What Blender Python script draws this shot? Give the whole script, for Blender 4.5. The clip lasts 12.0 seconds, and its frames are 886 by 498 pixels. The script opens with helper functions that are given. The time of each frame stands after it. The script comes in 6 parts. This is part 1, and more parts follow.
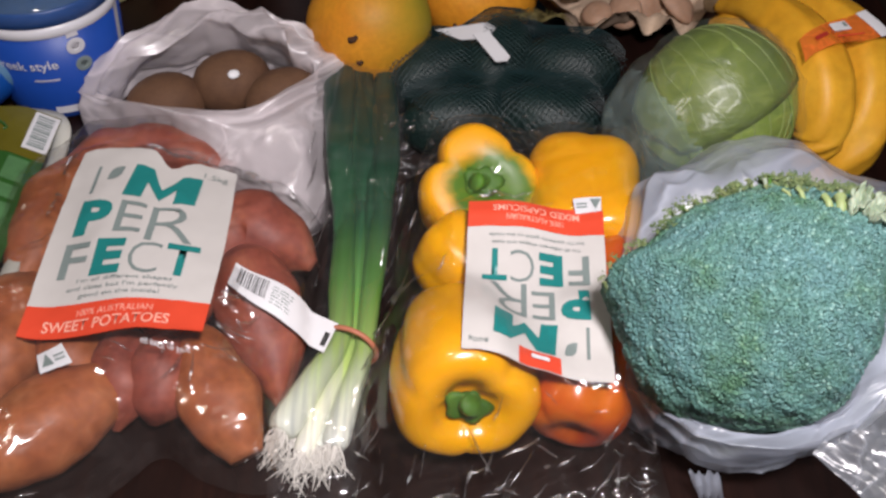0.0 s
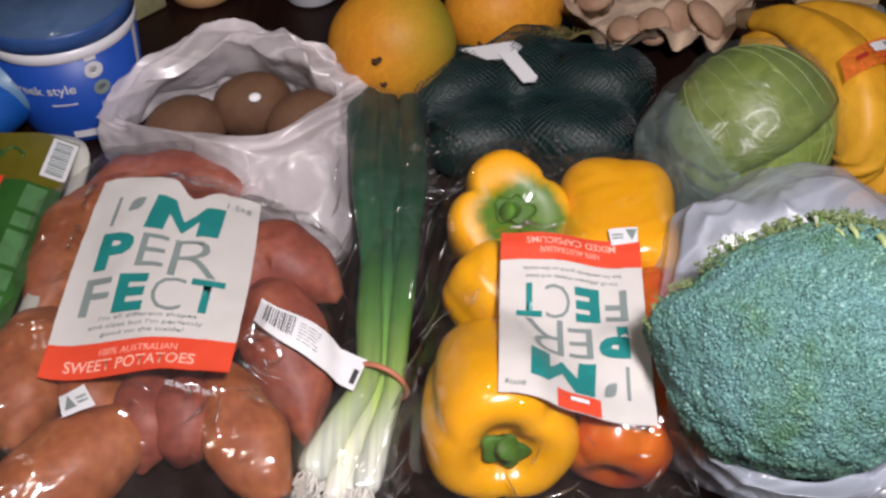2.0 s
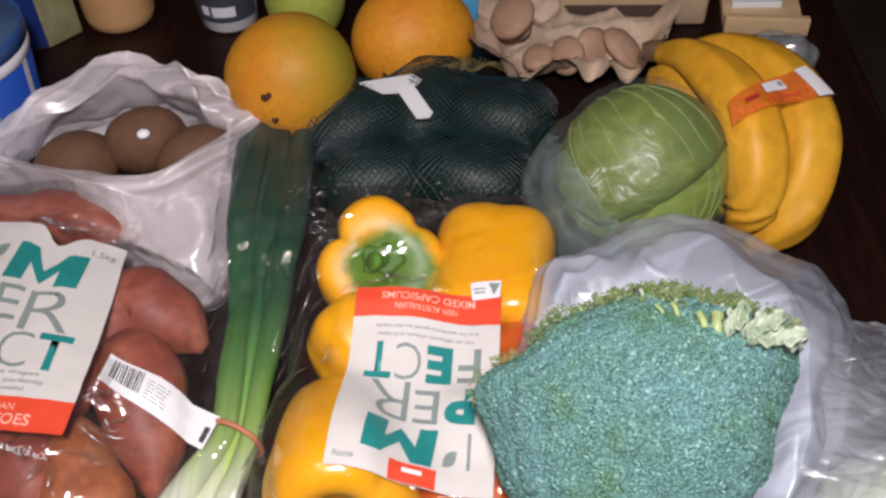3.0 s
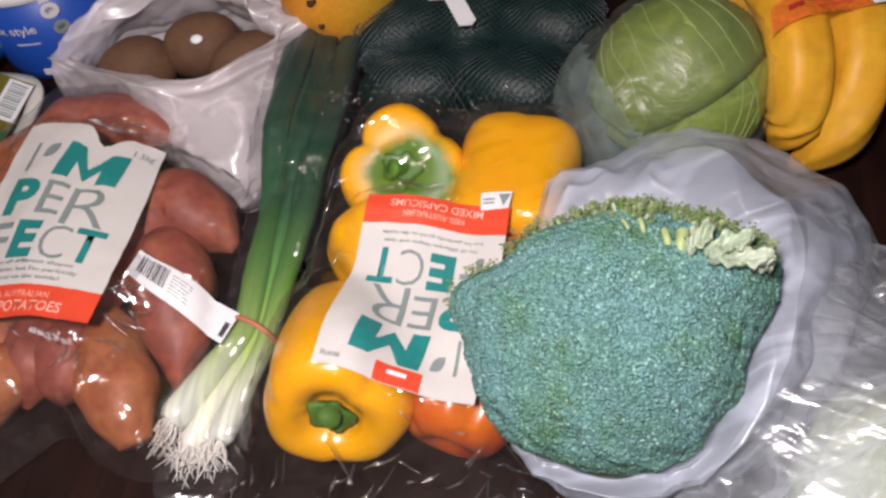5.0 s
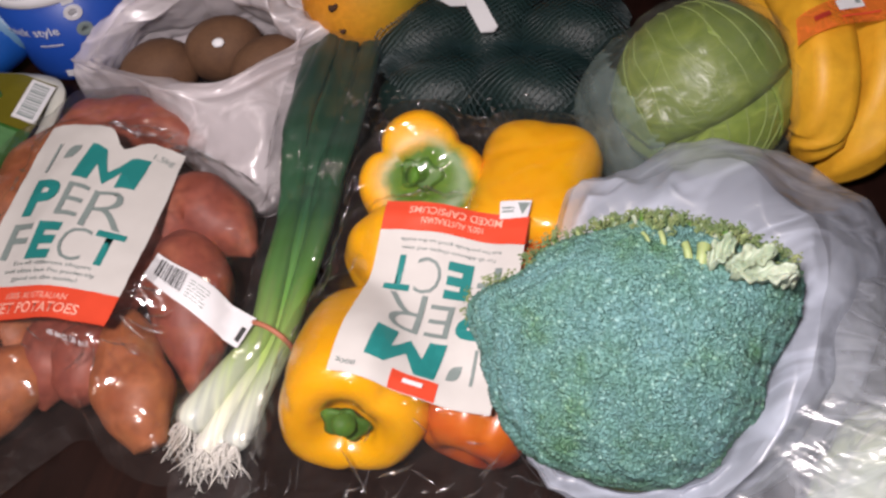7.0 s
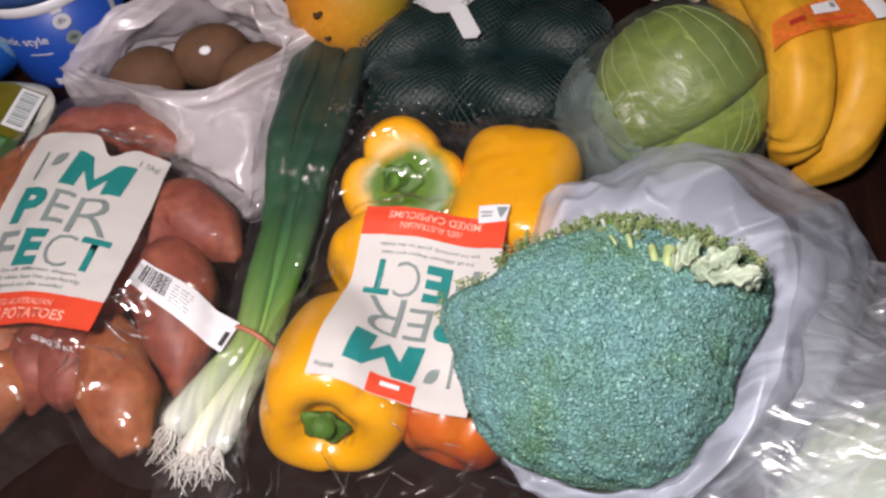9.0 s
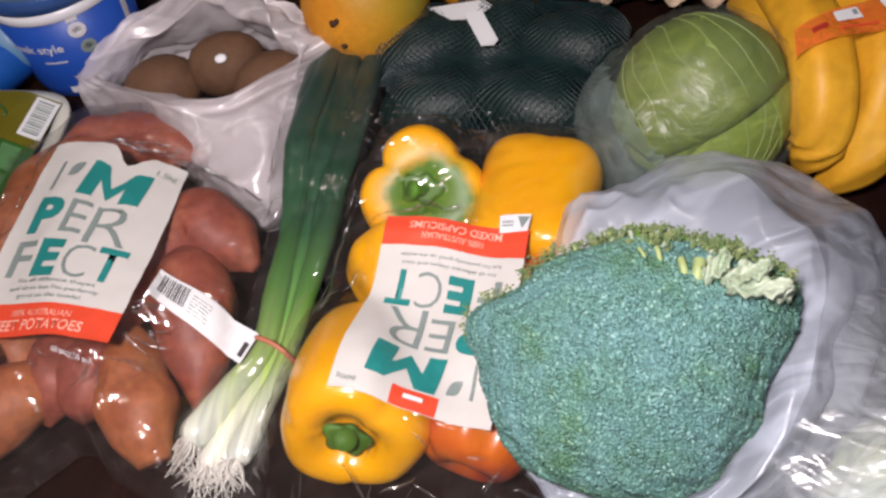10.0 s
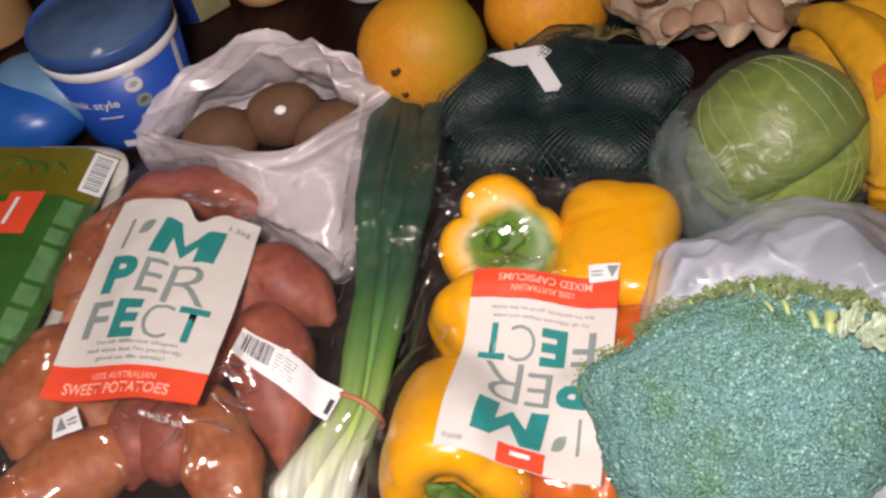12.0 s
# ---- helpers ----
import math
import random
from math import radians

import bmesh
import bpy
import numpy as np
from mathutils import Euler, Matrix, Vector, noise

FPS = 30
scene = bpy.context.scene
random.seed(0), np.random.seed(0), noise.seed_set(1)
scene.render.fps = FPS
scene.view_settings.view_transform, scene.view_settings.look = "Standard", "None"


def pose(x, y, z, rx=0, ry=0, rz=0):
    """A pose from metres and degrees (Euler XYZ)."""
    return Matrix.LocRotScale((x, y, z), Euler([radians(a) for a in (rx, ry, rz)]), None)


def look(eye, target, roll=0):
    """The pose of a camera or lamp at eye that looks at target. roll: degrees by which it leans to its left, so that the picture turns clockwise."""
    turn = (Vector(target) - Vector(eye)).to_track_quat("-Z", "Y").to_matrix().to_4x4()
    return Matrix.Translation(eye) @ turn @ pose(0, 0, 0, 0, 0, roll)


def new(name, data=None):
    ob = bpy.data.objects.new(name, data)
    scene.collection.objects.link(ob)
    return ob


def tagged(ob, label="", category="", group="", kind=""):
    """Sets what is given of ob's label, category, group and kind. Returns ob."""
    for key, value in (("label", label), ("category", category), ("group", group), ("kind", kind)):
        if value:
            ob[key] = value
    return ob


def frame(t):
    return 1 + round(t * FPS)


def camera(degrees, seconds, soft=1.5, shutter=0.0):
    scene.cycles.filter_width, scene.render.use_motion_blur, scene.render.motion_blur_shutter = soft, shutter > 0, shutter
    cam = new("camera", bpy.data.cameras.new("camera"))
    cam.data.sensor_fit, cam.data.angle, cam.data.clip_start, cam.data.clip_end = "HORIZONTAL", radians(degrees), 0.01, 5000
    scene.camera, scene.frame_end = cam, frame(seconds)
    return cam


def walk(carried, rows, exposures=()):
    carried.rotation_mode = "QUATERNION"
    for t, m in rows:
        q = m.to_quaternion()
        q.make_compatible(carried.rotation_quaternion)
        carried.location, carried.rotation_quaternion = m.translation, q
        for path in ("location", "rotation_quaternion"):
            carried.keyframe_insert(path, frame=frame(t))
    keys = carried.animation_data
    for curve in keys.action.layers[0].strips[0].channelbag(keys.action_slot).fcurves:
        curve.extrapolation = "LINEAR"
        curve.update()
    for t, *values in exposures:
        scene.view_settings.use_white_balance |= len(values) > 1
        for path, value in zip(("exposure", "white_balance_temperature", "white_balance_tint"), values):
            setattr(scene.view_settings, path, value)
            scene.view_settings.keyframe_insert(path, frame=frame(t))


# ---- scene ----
cam = camera(48.1, 12.0, soft=2.7)
METRES, EYE, TILT, LEAN, TURN = 0.37, 0.475, -45.5, 0.0, 0.0
ROWS = [
    (0.0, 0.0, 0.0, 0.0, 0.0, 0.0, -0.0),
    (0.5, -0.0098, 0.0175, 0.0096, 0.18, -0.15, -0.07),
    (1.0, -0.0192, 0.0205, 0.0235, 0.12, 0.33, 0.18),
    (1.5, -0.0133, 0.0327, 0.043, 0.47, -0.01, 0.31),
    (2.0, -0.0319, 0.0477, 0.0553, 0.6, -0.16, 0.37),
    (2.5, 0.0259, 0.0498, 0.0741, 1.51, -0.7, 0.34),
    (3.0, 0.2188, 0.1028, 0.1497, 2.1, -0.76, 0.15),
    (3.5, 0.3284, 0.1405, 0.1653, 7.15, -4.06, -1.42),
    (5.5, 0.4181, 0.1062, 0.1482, 10.77, -6.16, -1.31),
    (6.0, 0.4008, 0.1046, 0.147, 11.22, -5.97, -1.74),
    (6.5, 0.4083, 0.1248, 0.1584, 11.46, -5.95, -1.88),
    (8.5, 0.4417, 0.1148, 0.1611, 12.05, -5.83, -1.78),
    (9.0, 0.4558, 0.1144, 0.162, 11.91, -5.73, -1.5),
    (9.5, 0.4468, 0.1099, 0.1602, 11.9, -5.69, -1.32),
    (10.0, 0.4301, 0.1208, 0.1711, 12.18, -5.58, -1.34),
    (10.5, 0.437, 0.1496, 0.1955, 12.29, -5.54, -1.14),
    (11.0, 0.4464, 0.144, 0.2102, 12.36, -5.2, -0.66),
    (11.5, 0.4339, 0.13, 0.2106, 12.43, -4.74, -0.17),
    (12.0, 0.2878, 0.1046, 0.2031, 11.56, -3.9, 0.16),
]
walk(cam, [(t, pose(0, 0, EYE, TILT, LEAN, TURN) @ pose(METRES * x, METRES * y, METRES * z, 90 + pitch, roll, yaw)) for t, x, y, z, yaw, pitch, roll in ROWS],
     [(0.0, -0.05, 6500, 10), (3.0, 0.0, 6500, 11), (6.0, 0.0, 6750, 13), (9.0, 0.03, 6650, 12), (11.0, 0.08, 6750, 12), (12.0, 0.06, 7150, 14)])

# ---------- light ----------
world = bpy.data.worlds.new("night_room")
scene.world = world
world.use_nodes = True
world.node_tree.nodes["Background"].inputs[0].default_value = (0.02, 0.018, 0.016, 1)
world.node_tree.nodes["Background"].inputs[1].default_value = 0.5


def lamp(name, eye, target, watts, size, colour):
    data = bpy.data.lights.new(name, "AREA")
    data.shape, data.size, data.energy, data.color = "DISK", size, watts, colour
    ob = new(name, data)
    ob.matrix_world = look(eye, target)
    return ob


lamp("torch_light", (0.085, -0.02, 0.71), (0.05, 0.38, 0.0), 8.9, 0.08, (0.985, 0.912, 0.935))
# unseen fill added high on the left to brighten the table
lamp("added_fill_light", (-0.35, 0.05, 1.30), (-0.05, 0.30, 0.0), 2.8, 0.16, (1.0, 0.90, 0.80))

# ---------- helpers ----------
from mathutils.bvhtree import BVHTree

R = random.Random(7)


def nz(x, y, z=0.0, s=1.0):
    return noise.noise(Vector((x * s, y * s, z * s)))


def base_of(ob):
    p = Vector((0, 0, 0))
    while ob:
        p += ob.location
        ob = ob.parent
    return p


def mesh_of(name, bm, mat, smooth=True):
    me = bpy.data.meshes.new(name)
    bm.to_mesh(me)
    bm.free()
    me.materials.append(mat)
    if smooth:
        me.polygons.foreach_set("use_smooth", [True] * len(me.polygons))
    return me


def thing(name, loc, label, category, group="", kind=""):
    ob = new(name)
    ob.empty_display_size = 0.02
    ob.location = loc
    return tagged(ob, label, category, group, kind)


def part(name, bm, mat, parent, label="", smooth=True):
    bmesh.ops.translate(bm, verts=bm.verts, vec=-base_of(parent))
    ob = new(name, mesh_of(name, bm, mat, smooth))
    ob.parent = parent
    if label:
        tagged(ob, label)
    return ob


def solo(name, bm, mat, loc, label, category, group="", kind="", smooth=True):
    """A thing that is one mesh, its origin at loc."""
    bmesh.ops.translate(bm, verts=bm.verts, vec=-Vector(loc))
    ob = new(name, mesh_of(name, bm, mat, smooth))
    ob.location = loc
    return tagged(ob, label, category, group, kind)


def grid_bm(nu, nv, f, closed_u=False, skip=None):
    """A sheet of nu x nv points f(i, j); skip(i, j) leaves a face out."""
    bm = bmesh.new()
    rows = [[bm.verts.new(f(i, j)) for i in range(nu)] for j in range(nv)]
    for j in range(nv - 1):
        for i in range(nu if closed_u else nu - 1):
            k = (i + 1) % nu
            if skip and skip(i, j):
                continue
            bm.faces.new((rows[j][i], rows[j][k], rows[j + 1][k], rows[j + 1][i]))
    loose = [v for v in bm.verts if not v.link_faces]
    bmesh.ops.delete(bm, geom=loose, context="VERTS")
    return bm


def smooth_at(pts, u):
    """Catmull-Rom through a list of tuples at u in 0..1."""
    n = len(pts) - 1
    f = min(max(u, 0.0), 1.0) * n
    k = min(int(f), n - 1)
    t = f - k
    p = [pts[max(k - 1, 0)], pts[k], pts[k + 1], pts[min(k + 2, n)]]
    out = []
    for a, b, c, d in zip(*p):
        out.append(0.5 * (2 * b + (c - a) * t + (2 * a - 5 * b + 4 * c - d) * t * t + (3 * b - a - 3 * c + d) * t ** 3))
    return out


def loop_at(pts, u):
    n = len(pts)
    f = (u % 1.0) * n
    k = int(f)
    t = f - k
    out = []
    for a, b, c, d in zip(pts[(k - 1) % n], pts[k % n], pts[(k + 1) % n], pts[(k + 2) % n]):
        out.append(0.5 * (2 * b + (c - a) * t + (2 * a - 5 * b + 4 * c - d) * t * t + (3 * b - a - 3 * c + d) * t ** 3))
    return out


def swept(path, radii, seg=20, steps=28, bumps=0.0, bump_size=30.0, flat=1.0, sides=0, ridge=0.0, seed=0.0, up=(0, 0, 1)):
    """A closed body along a path: radii are (r,) at even steps; flat squeezes it along up."""
    bm = bmesh.new()
    rings = []
    for j in range(steps + 1):
        u = j / steps
        c = Vector(smooth_at(path, u))
        d = (Vector(smooth_at(path, min(u + 0.02, 1))) - Vector(smooth_at(path, max(u - 0.02, 0)))).normalized()
        side = d.cross(Vector(up)).normalized()
        top = side.cross(d)
        r = max(smooth_at([(v,) for v in radii], u)[0], 0.0002)
        ring = []
        for i in range(seg):
            a = 2 * math.pi * i / seg
            rr = r * (1 + (ridge * math.cos(sides * a) if sides else 0))
            p = c + side * (rr * math.cos(a)) + top * (rr * math.sin(a) * flat)
            if bumps:
                p += (p - c).normalized() * (bumps * nz(p.x + seed, p.y, p.z, bump_size))
            ring.append(bm.verts.new(p))
        rings.append(ring)
    for a, b in zip(rings, rings[1:]):
        for i in range(seg):
            k = (i + 1) % seg
            bm.faces.new((a[i], a[k], b[k], b[i]))
    bm.faces.new(list(reversed(rings[0])))
    bm.faces.new(rings[-1])
    bmesh.ops.recalc_face_normals(bm, faces=bm.faces)
    return bm


def lathe(profile, seg=40, centre=(0, 0, 0), turn=None, squash=(1, 1, 1), shape=None):
    """Turns a list of (radius, z) round z; shape(angle, z) scales the radius."""
    bm = bmesh.new()
    rings = []
    for r, z in profile:
        ring = []
        for i in range(seg):
            a = 2 * math.pi * i / seg
            k = shape(a, z) if shape else 1.0
            p = Vector((r * k * math.cos(a) * squash[0], r * k * math.sin(a) * squash[1], z * squash[2]))
            if turn:
                p = turn @ p
            ring.append(bm.verts.new(p + Vector(centre)))
        rings.append(ring)
    for a, b in zip(rings, rings[1:]):
        for i in range(seg):
            k = (i + 1) % seg
            bm.faces.new((a[i], a[k], b[k], b[i]))
    if profile[0][0] < 1e-3:
        bmesh.ops.pointmerge(bm, verts=rings[0], merge_co=sum((v.co for v in rings[0]), Vector()) / seg)
    else:
        bm.faces.new(list(reversed(rings[0])))
    if profile[-1][0] < 1e-3:
        bmesh.ops.pointmerge(bm, verts=rings[-1], merge_co=sum((v.co for v in rings[-1]), Vector()) / seg)
    else:
        bm.faces.new(rings[-1])
    bmesh.ops.recalc_face_normals(bm, faces=bm.faces)
    return bm


def ball(centre, semi, turn=None, bumps=0.0, bump_size=20.0, seed=0.0, n=3, shape=None):
    bm = bmesh.new()
    bmesh.ops.create_icosphere(bm, subdivisions=n, radius=1.0)
    for v in bm.verts:
        d = v.co.copy()
        p = Vector((d.x * semi[0], d.y * semi[1], d.z * semi[2]))
        if shape:
            p *= shape(d)
        if bumps:
            p += d * bumps * nz(p.x + seed, p.y + seed, p.z, bump_size)
        v.co = (turn @ p if turn else p) + Vector(centre)
    return bm


def box(lo, hi, bevel=0.002, segs=2):
    bm = bmesh.new()
    bmesh.ops.create_cube(bm, size=1.0)
    for v in bm.verts:
        v.co = Vector([(a + b) / 2 + c * (b - a) for a, b, c in zip(lo, hi, v.co)])
    if bevel:
        bmesh.ops.bevel(bm, geom=bm.edges, offset=bevel, segments=segs, affect="EDGES", profile=0.5)
    return bm


def turn_to(axis, spin=0.0):
    """The turn that brings z to axis."""
    return (Vector(axis).normalized().to_track_quat("Z", "Y").to_matrix() @ Matrix.Rotation(radians(spin), 3, "Z"))


def joined(parts):
    out = bmesh.new()
    for bm in parts:
        me = bpy.data.meshes.new("tmp")
        bm.to_mesh(me)
        bm.free()
        out.from_mesh(me)
        bpy.data.meshes.remove(me)
    return out


def inside(poly, x, y):
    hit = False
    for (x1, y1), (x2, y2) in zip(poly, poly[1:] + poly[:1]):
        if (y1 > y) != (y2 > y) and x < (x2 - x1) * (y - y1) / (y2 - y1) + x1:
            hit = not hit
    return hit


class Drape:
    """A film laid over solid bodies inside an outline, pulled down to the table at its rim."""

    def __init__(self, trees, outline, step=0.004, lift=0.0018, rounds=90, sag=0.00012, wrinkle=0.0012, size=45.0, seed=0.0, rim=0.002, slack=0.0, spread=2, crumple=1.2, creases=0, calm=(), deep=0.0045):
        loop = [tuple(loop_at([(p[0], p[1]) for p in outline], k / 120)) for k in range(120)]
        self.loop, self.step = loop, step
        self.x0, self.y0 = min(p[0] for p in loop) - step, min(p[1] for p in loop) - step
        self.nx = int((max(p[0] for p in loop) - self.x0) / step) + 3
        self.ny = int((max(p[1] for p in loop) - self.y0) / step) + 3
        under = np.zeros((self.ny, self.nx))
        self.inner = np.zeros((self.ny, self.nx), bool)
        for j in range(self.ny):
            for i in range(self.nx):
                x, y = self.x0 + i * step, self.y0 + j * step
                self.inner[j, i] = inside(loop, x, y)
                for tree in trees:
                    hit = tree.ray_cast(Vector((x, y, 0.6)), Vector((0, 0, -1)))[0]
                    if hit:
                        under[j, i] = max(under[j, i], hit.z)
        self.under = under
        wide = under.copy()
        for _ in range(spread):
            last = wide.copy()
            for dj in (-1, 0, 1):
                for di in (-1, 0, 1):
                    wide = np.maximum(wide, np.roll(np.roll(last, dj, 0), di, 1))
        floor_ = wide + lift
        h = floor_.copy()
        for _ in range(rounds):
            avg = (np.roll(h, 1, 0) + np.roll(h, -1, 0) + np.roll(h, 1, 1) + np.roll(h, -1, 1)) / 4
            h = np.where(self.inner, np.maximum(avg - sag, np.maximum(floor_, rim)), np.maximum(rim, np.minimum(floor_, h)))
        for _ in range(3):
            guard = under
            for dj in (-1, 0, 1):
                for di in (-1, 0, 1):
                    guard = np.maximum(guard, np.roll(np.roll(under, dj, 0), di, 1))
            h = np.maximum((2 * h + np.roll(h, 1, 0) + np.roll(h, -1, 0) + np.roll(h, 1, 1) + np.roll(h, -1, 1)) / 6, guard + lift)
        self.plain = h.copy()
        for j in range(self.ny):
            for i in range(self.nx):
                x, y = self.x0 + i * step, self.y0 + j * step
                a = nz(x + seed, y, 0.3, size)
                b = nz(x * 1.7 + y, y * 0.6 - x, seed, size * 1.3)
                c = nz(x - 0.7 * y + seed, y * 1.3 + x, 2.0, size * 2.2)
                ridge = max(0.0, 1 - abs(a) * 5.0) ** 2 + max(0.0, 1 - abs(b) * 5.0) ** 2 + 0.5 * max(0.0, 1 - abs(c) * 4.0) ** 2
                free = 1.0 if wide[j, i] < 0.002 else min(1.0, max(0.0, self.plain[j, i] - wide[j, i] - lift) / 0.008)
                loose = max(0.0, 1 - abs(nz(x + 3 * seed, y, 4.0, size * 3.2)) * 4.0) * 0.5 * free
                h[j, i] += wrinkle * (ridge * (0.55 + crumple * free) + crumple * loose) + slack * max(0, nz(x, y + seed, 1.0, size * 0.4))
        dice = random.Random(int(seed * 10) + 3)
        yy, xx = np.mgrid[0:self.ny, 0:self.nx]
        xx, yy = self.x0 + xx * step, self.y0 + yy * step
        free_ = 0.4 + 0.6 * np.where(wide < 0.002, 1.0, np.clip((self.plain - wide - lift) / 0.008, 0, 1))
        for j in range(self.ny):
            for i in range(self.nx):
                if any(inside(q, xx[j, i], yy[j, i]) for q in calm):
                    free_[j, i] = 0.0
        for _ in range(3):
            free_ = np.minimum(free_, (free_ + np.roll(free_, 1, 0) + np.roll(free_, -1, 0) + np.roll(free_, 1, 1) + np.roll(free_, -1, 1)) / 5)
        h = self.plain + (h - self.plain) * (0.45 + 0.55 * free_)
        self.still = free_
        for _ in range(creases):
            cx, cy = dice.uniform(self.x0, self.x0 + self.nx * step), dice.uniform(self.y0, self.y0 + self.ny * step)
            a, half, tall, wide_ = (dice.gauss(0.4, 0.45) if dice.random() < 0.6 else dice.uniform(0, math.pi)), dice.uniform(0.008, 0.036), dice.uniform(0.0012, 0.0036), dice.uniform(0.0026, 0.0048)
            bow = dice.uniform(-9.0, 9.0)
            along = (xx - cx) * math.cos(a) + (yy - cy) * math.sin(a)
            off = (yy - cy) * math.cos(a) - (xx - cx) * math.sin(a) - bow * along * along
            h += free_ * tall * np.clip(1 - np.abs(off) / wide_, 0, 1) * np.clip(1 - (along / half) ** 2, 0, 1)
        fade = self.inner.astype(float)
        h = self.plain + deep * np.tanh((h - self.plain) / deep)
        bumpy = h - self.plain
        bumpy = (2 * bumpy + np.roll(bumpy, 1, 0) + np.roll(bumpy, -1, 0) + np.roll(bumpy, 1, 1) + np.roll(bumpy, -1, 1)) / 6
        h = self.plain + np.maximum(bumpy, 0.0)
        for _ in range(8):
            last = fade.copy()
            for ax in (0, 1):
                for d in (-1, 1):
                    fade = np.minimum(fade, 0.125 + np.roll(last, d, ax))
        self.h = self.plain + (h - self.plain) * fade

    def z(self, x, y, h=None):
        h = self.h if h is None else h
        fx = min(max((x - self.x0) / self.step, 0), self.nx - 1.001)
        fy = min(max((y - self.y0) / self.step, 0), self.ny - 1.001)
        i, j = int(fx), int(fy)
        u, v = fx - i, fy - j
        return (h[j, i] * (1 - u) + h[j, i + 1] * u) * (1 - v) + (h[j + 1, i] * (1 - u) + h[j + 1, i + 1] * u) * v

    def folds(self, count, seed):
        """Sharp thin pinched folds that stand on the film."""
        dice, done, tries = random.Random(seed), [], 0
        while len(done) < count and tries < count * 30:
            tries += 1
            i, j = dice.randrange(3, self.nx - 3), dice.randrange(3, self.ny - 3)
            if not self.inner[j - 3:j + 4, i - 3:i + 4].all() or self.still[j, i] < 0.72:
                continue
            a, half = dice.gauss(0.30, 0.70), dice.uniform(0.002, 0.010)
            bow, r = dice.uniform(-18.0, 18.0), dice.uniform(0.0004, 0.0010)
            x, y = self.x0 + i * self.step, self.y0 + j * self.step
            pts = []
            for k in range(7):
                t = half * (k / 3 - 1)
                o = bow * t * t
                px_, py_ = x + t * math.cos(a) - o * math.sin(a), y + t * math.sin(a) + o * math.cos(a)
                pts.append([px_, py_, self.z(px_, py_) + 0.0004])
            mid = sum(p[2] for p in pts) / 7
            for p in pts:
                p[2] = max(p[2], 0.5 * p[2] + 0.5 * mid)
            done.append(swept([tuple(p) for p in pts], [r * 0.2, r, r * 0.8, r * 0.2], 6, 12))
        return joined(done)

    def sheet(self):
        bm = bmesh.new()
        vs = {}

        def vert(i, j):
            if (i, j) not in vs:
                x, y = self.x0 + i * self.step, self.y0 + j * self.step
                z = self.h[j, i]
                cells = [self.inner[min(max(j + b, 0), self.ny - 1), min(max(i + a, 0), self.nx - 1)] for a in (-1, 0, 1) for b in (-1, 0, 1)]
                if not all(cells):
                    best = None
                    for k in range(120):
                        p, q = self.loop[k], self.loop[(k + 1) % 120]
                        dx, dy = q[0] - p[0], q[1] - p[1]
                        u = min(max(((x - p[0]) * dx + (y - p[1]) * dy) / max(dx * dx + dy * dy, 1e-12), 0.0), 1.0)
                        c = ((p[0] + u * dx - x) ** 2 + (p[1] + u * dy - y) ** 2, p[0] + u * dx, p[1] + u * dy)
                        best = c if best is None or c < best else best
                    x, y, z = best[1], best[2], max(0.0022, self.under[j, i] + 0.0018)
                vs[i, j] = bm.verts.new((x + 0.0012 * nz(x, y, 5, 60), y + 0.0012 * nz(x, y, 9, 60), z))
            return vs[i, j]

        for j in range(self.ny - 1):
            for i in range(self.nx - 1):
                if self.inner[j, i] and self.inner[j + 1, i + 1] and self.inner[j, i + 1] and self.inner[j + 1, i]:
                    bm.faces.new((vert(i, j), vert(i + 1, j), vert(i + 1, j + 1), vert(i, j + 1)))
        return bm


def bed_tree(corners, sag):
    """The bowed bed of a label between four corners; sag(u, v) lowers it."""
    a, b, c, d = [Vector(p) for p in corners]

    def f(i, j):
        u, v = i / 15, j / 15
        p = (a * (1 - u) + b * u) * (1 - v) + (d * (1 - u) + c * u) * v
        return (p.x, p.y, p.z - sag(u, v))
    bm = grid_bm(16, 16, f)
    tree = BVHTree.FromBMesh(bm)
    bm.free()
    return tree


class Quad:
    """A label's square (u, v in 0..1) laid on a film between four corners: near-left, near-right, far-right, far-left as it is read."""

    def __init__(self, film, corners, lift, settle=10, bend=None):
        self.film, self.c, self.lift, self.bend = film, [Vector(p[:2]) for p in corners], lift, bend
        h = film.plain.copy()
        for _ in range(settle):
            h = np.maximum(h, (np.roll(h, 1, 0) + np.roll(h, -1, 0) + np.roll(h, 1, 1) + np.roll(h, -1, 1)) / 4)
        for _ in range(4):
            h = (h + np.roll(h, 1, 0) + np.roll(h, -1, 0) + np.roll(h, 1, 1) + np.roll(h, -1, 1)) / 5
        self.h = np.maximum(h, film.h)

    def at(self, u, v, more=0.0):
        a, b, c, d = self.c
        if self.bend:
            du, dv = self.bend(u, v)
            u, v = u + du, v + dv
        p = (a * (1 - u) + b * u) * (1 - v) + (d * (1 - u) + c * u) * v
        return Vector((p.x, p.y, self.film.z(p.x, p.y, self.h) + self.lift + more))

    def panel(self, u0, v0, u1, v1, more=0.0, n=14):
        bm = grid_bm(n, n, lambda i, j: self.at(u0 + (u1 - u0) * i / (n - 1), v0 + (v1 - v0) * j / (n - 1), more))
        return bm


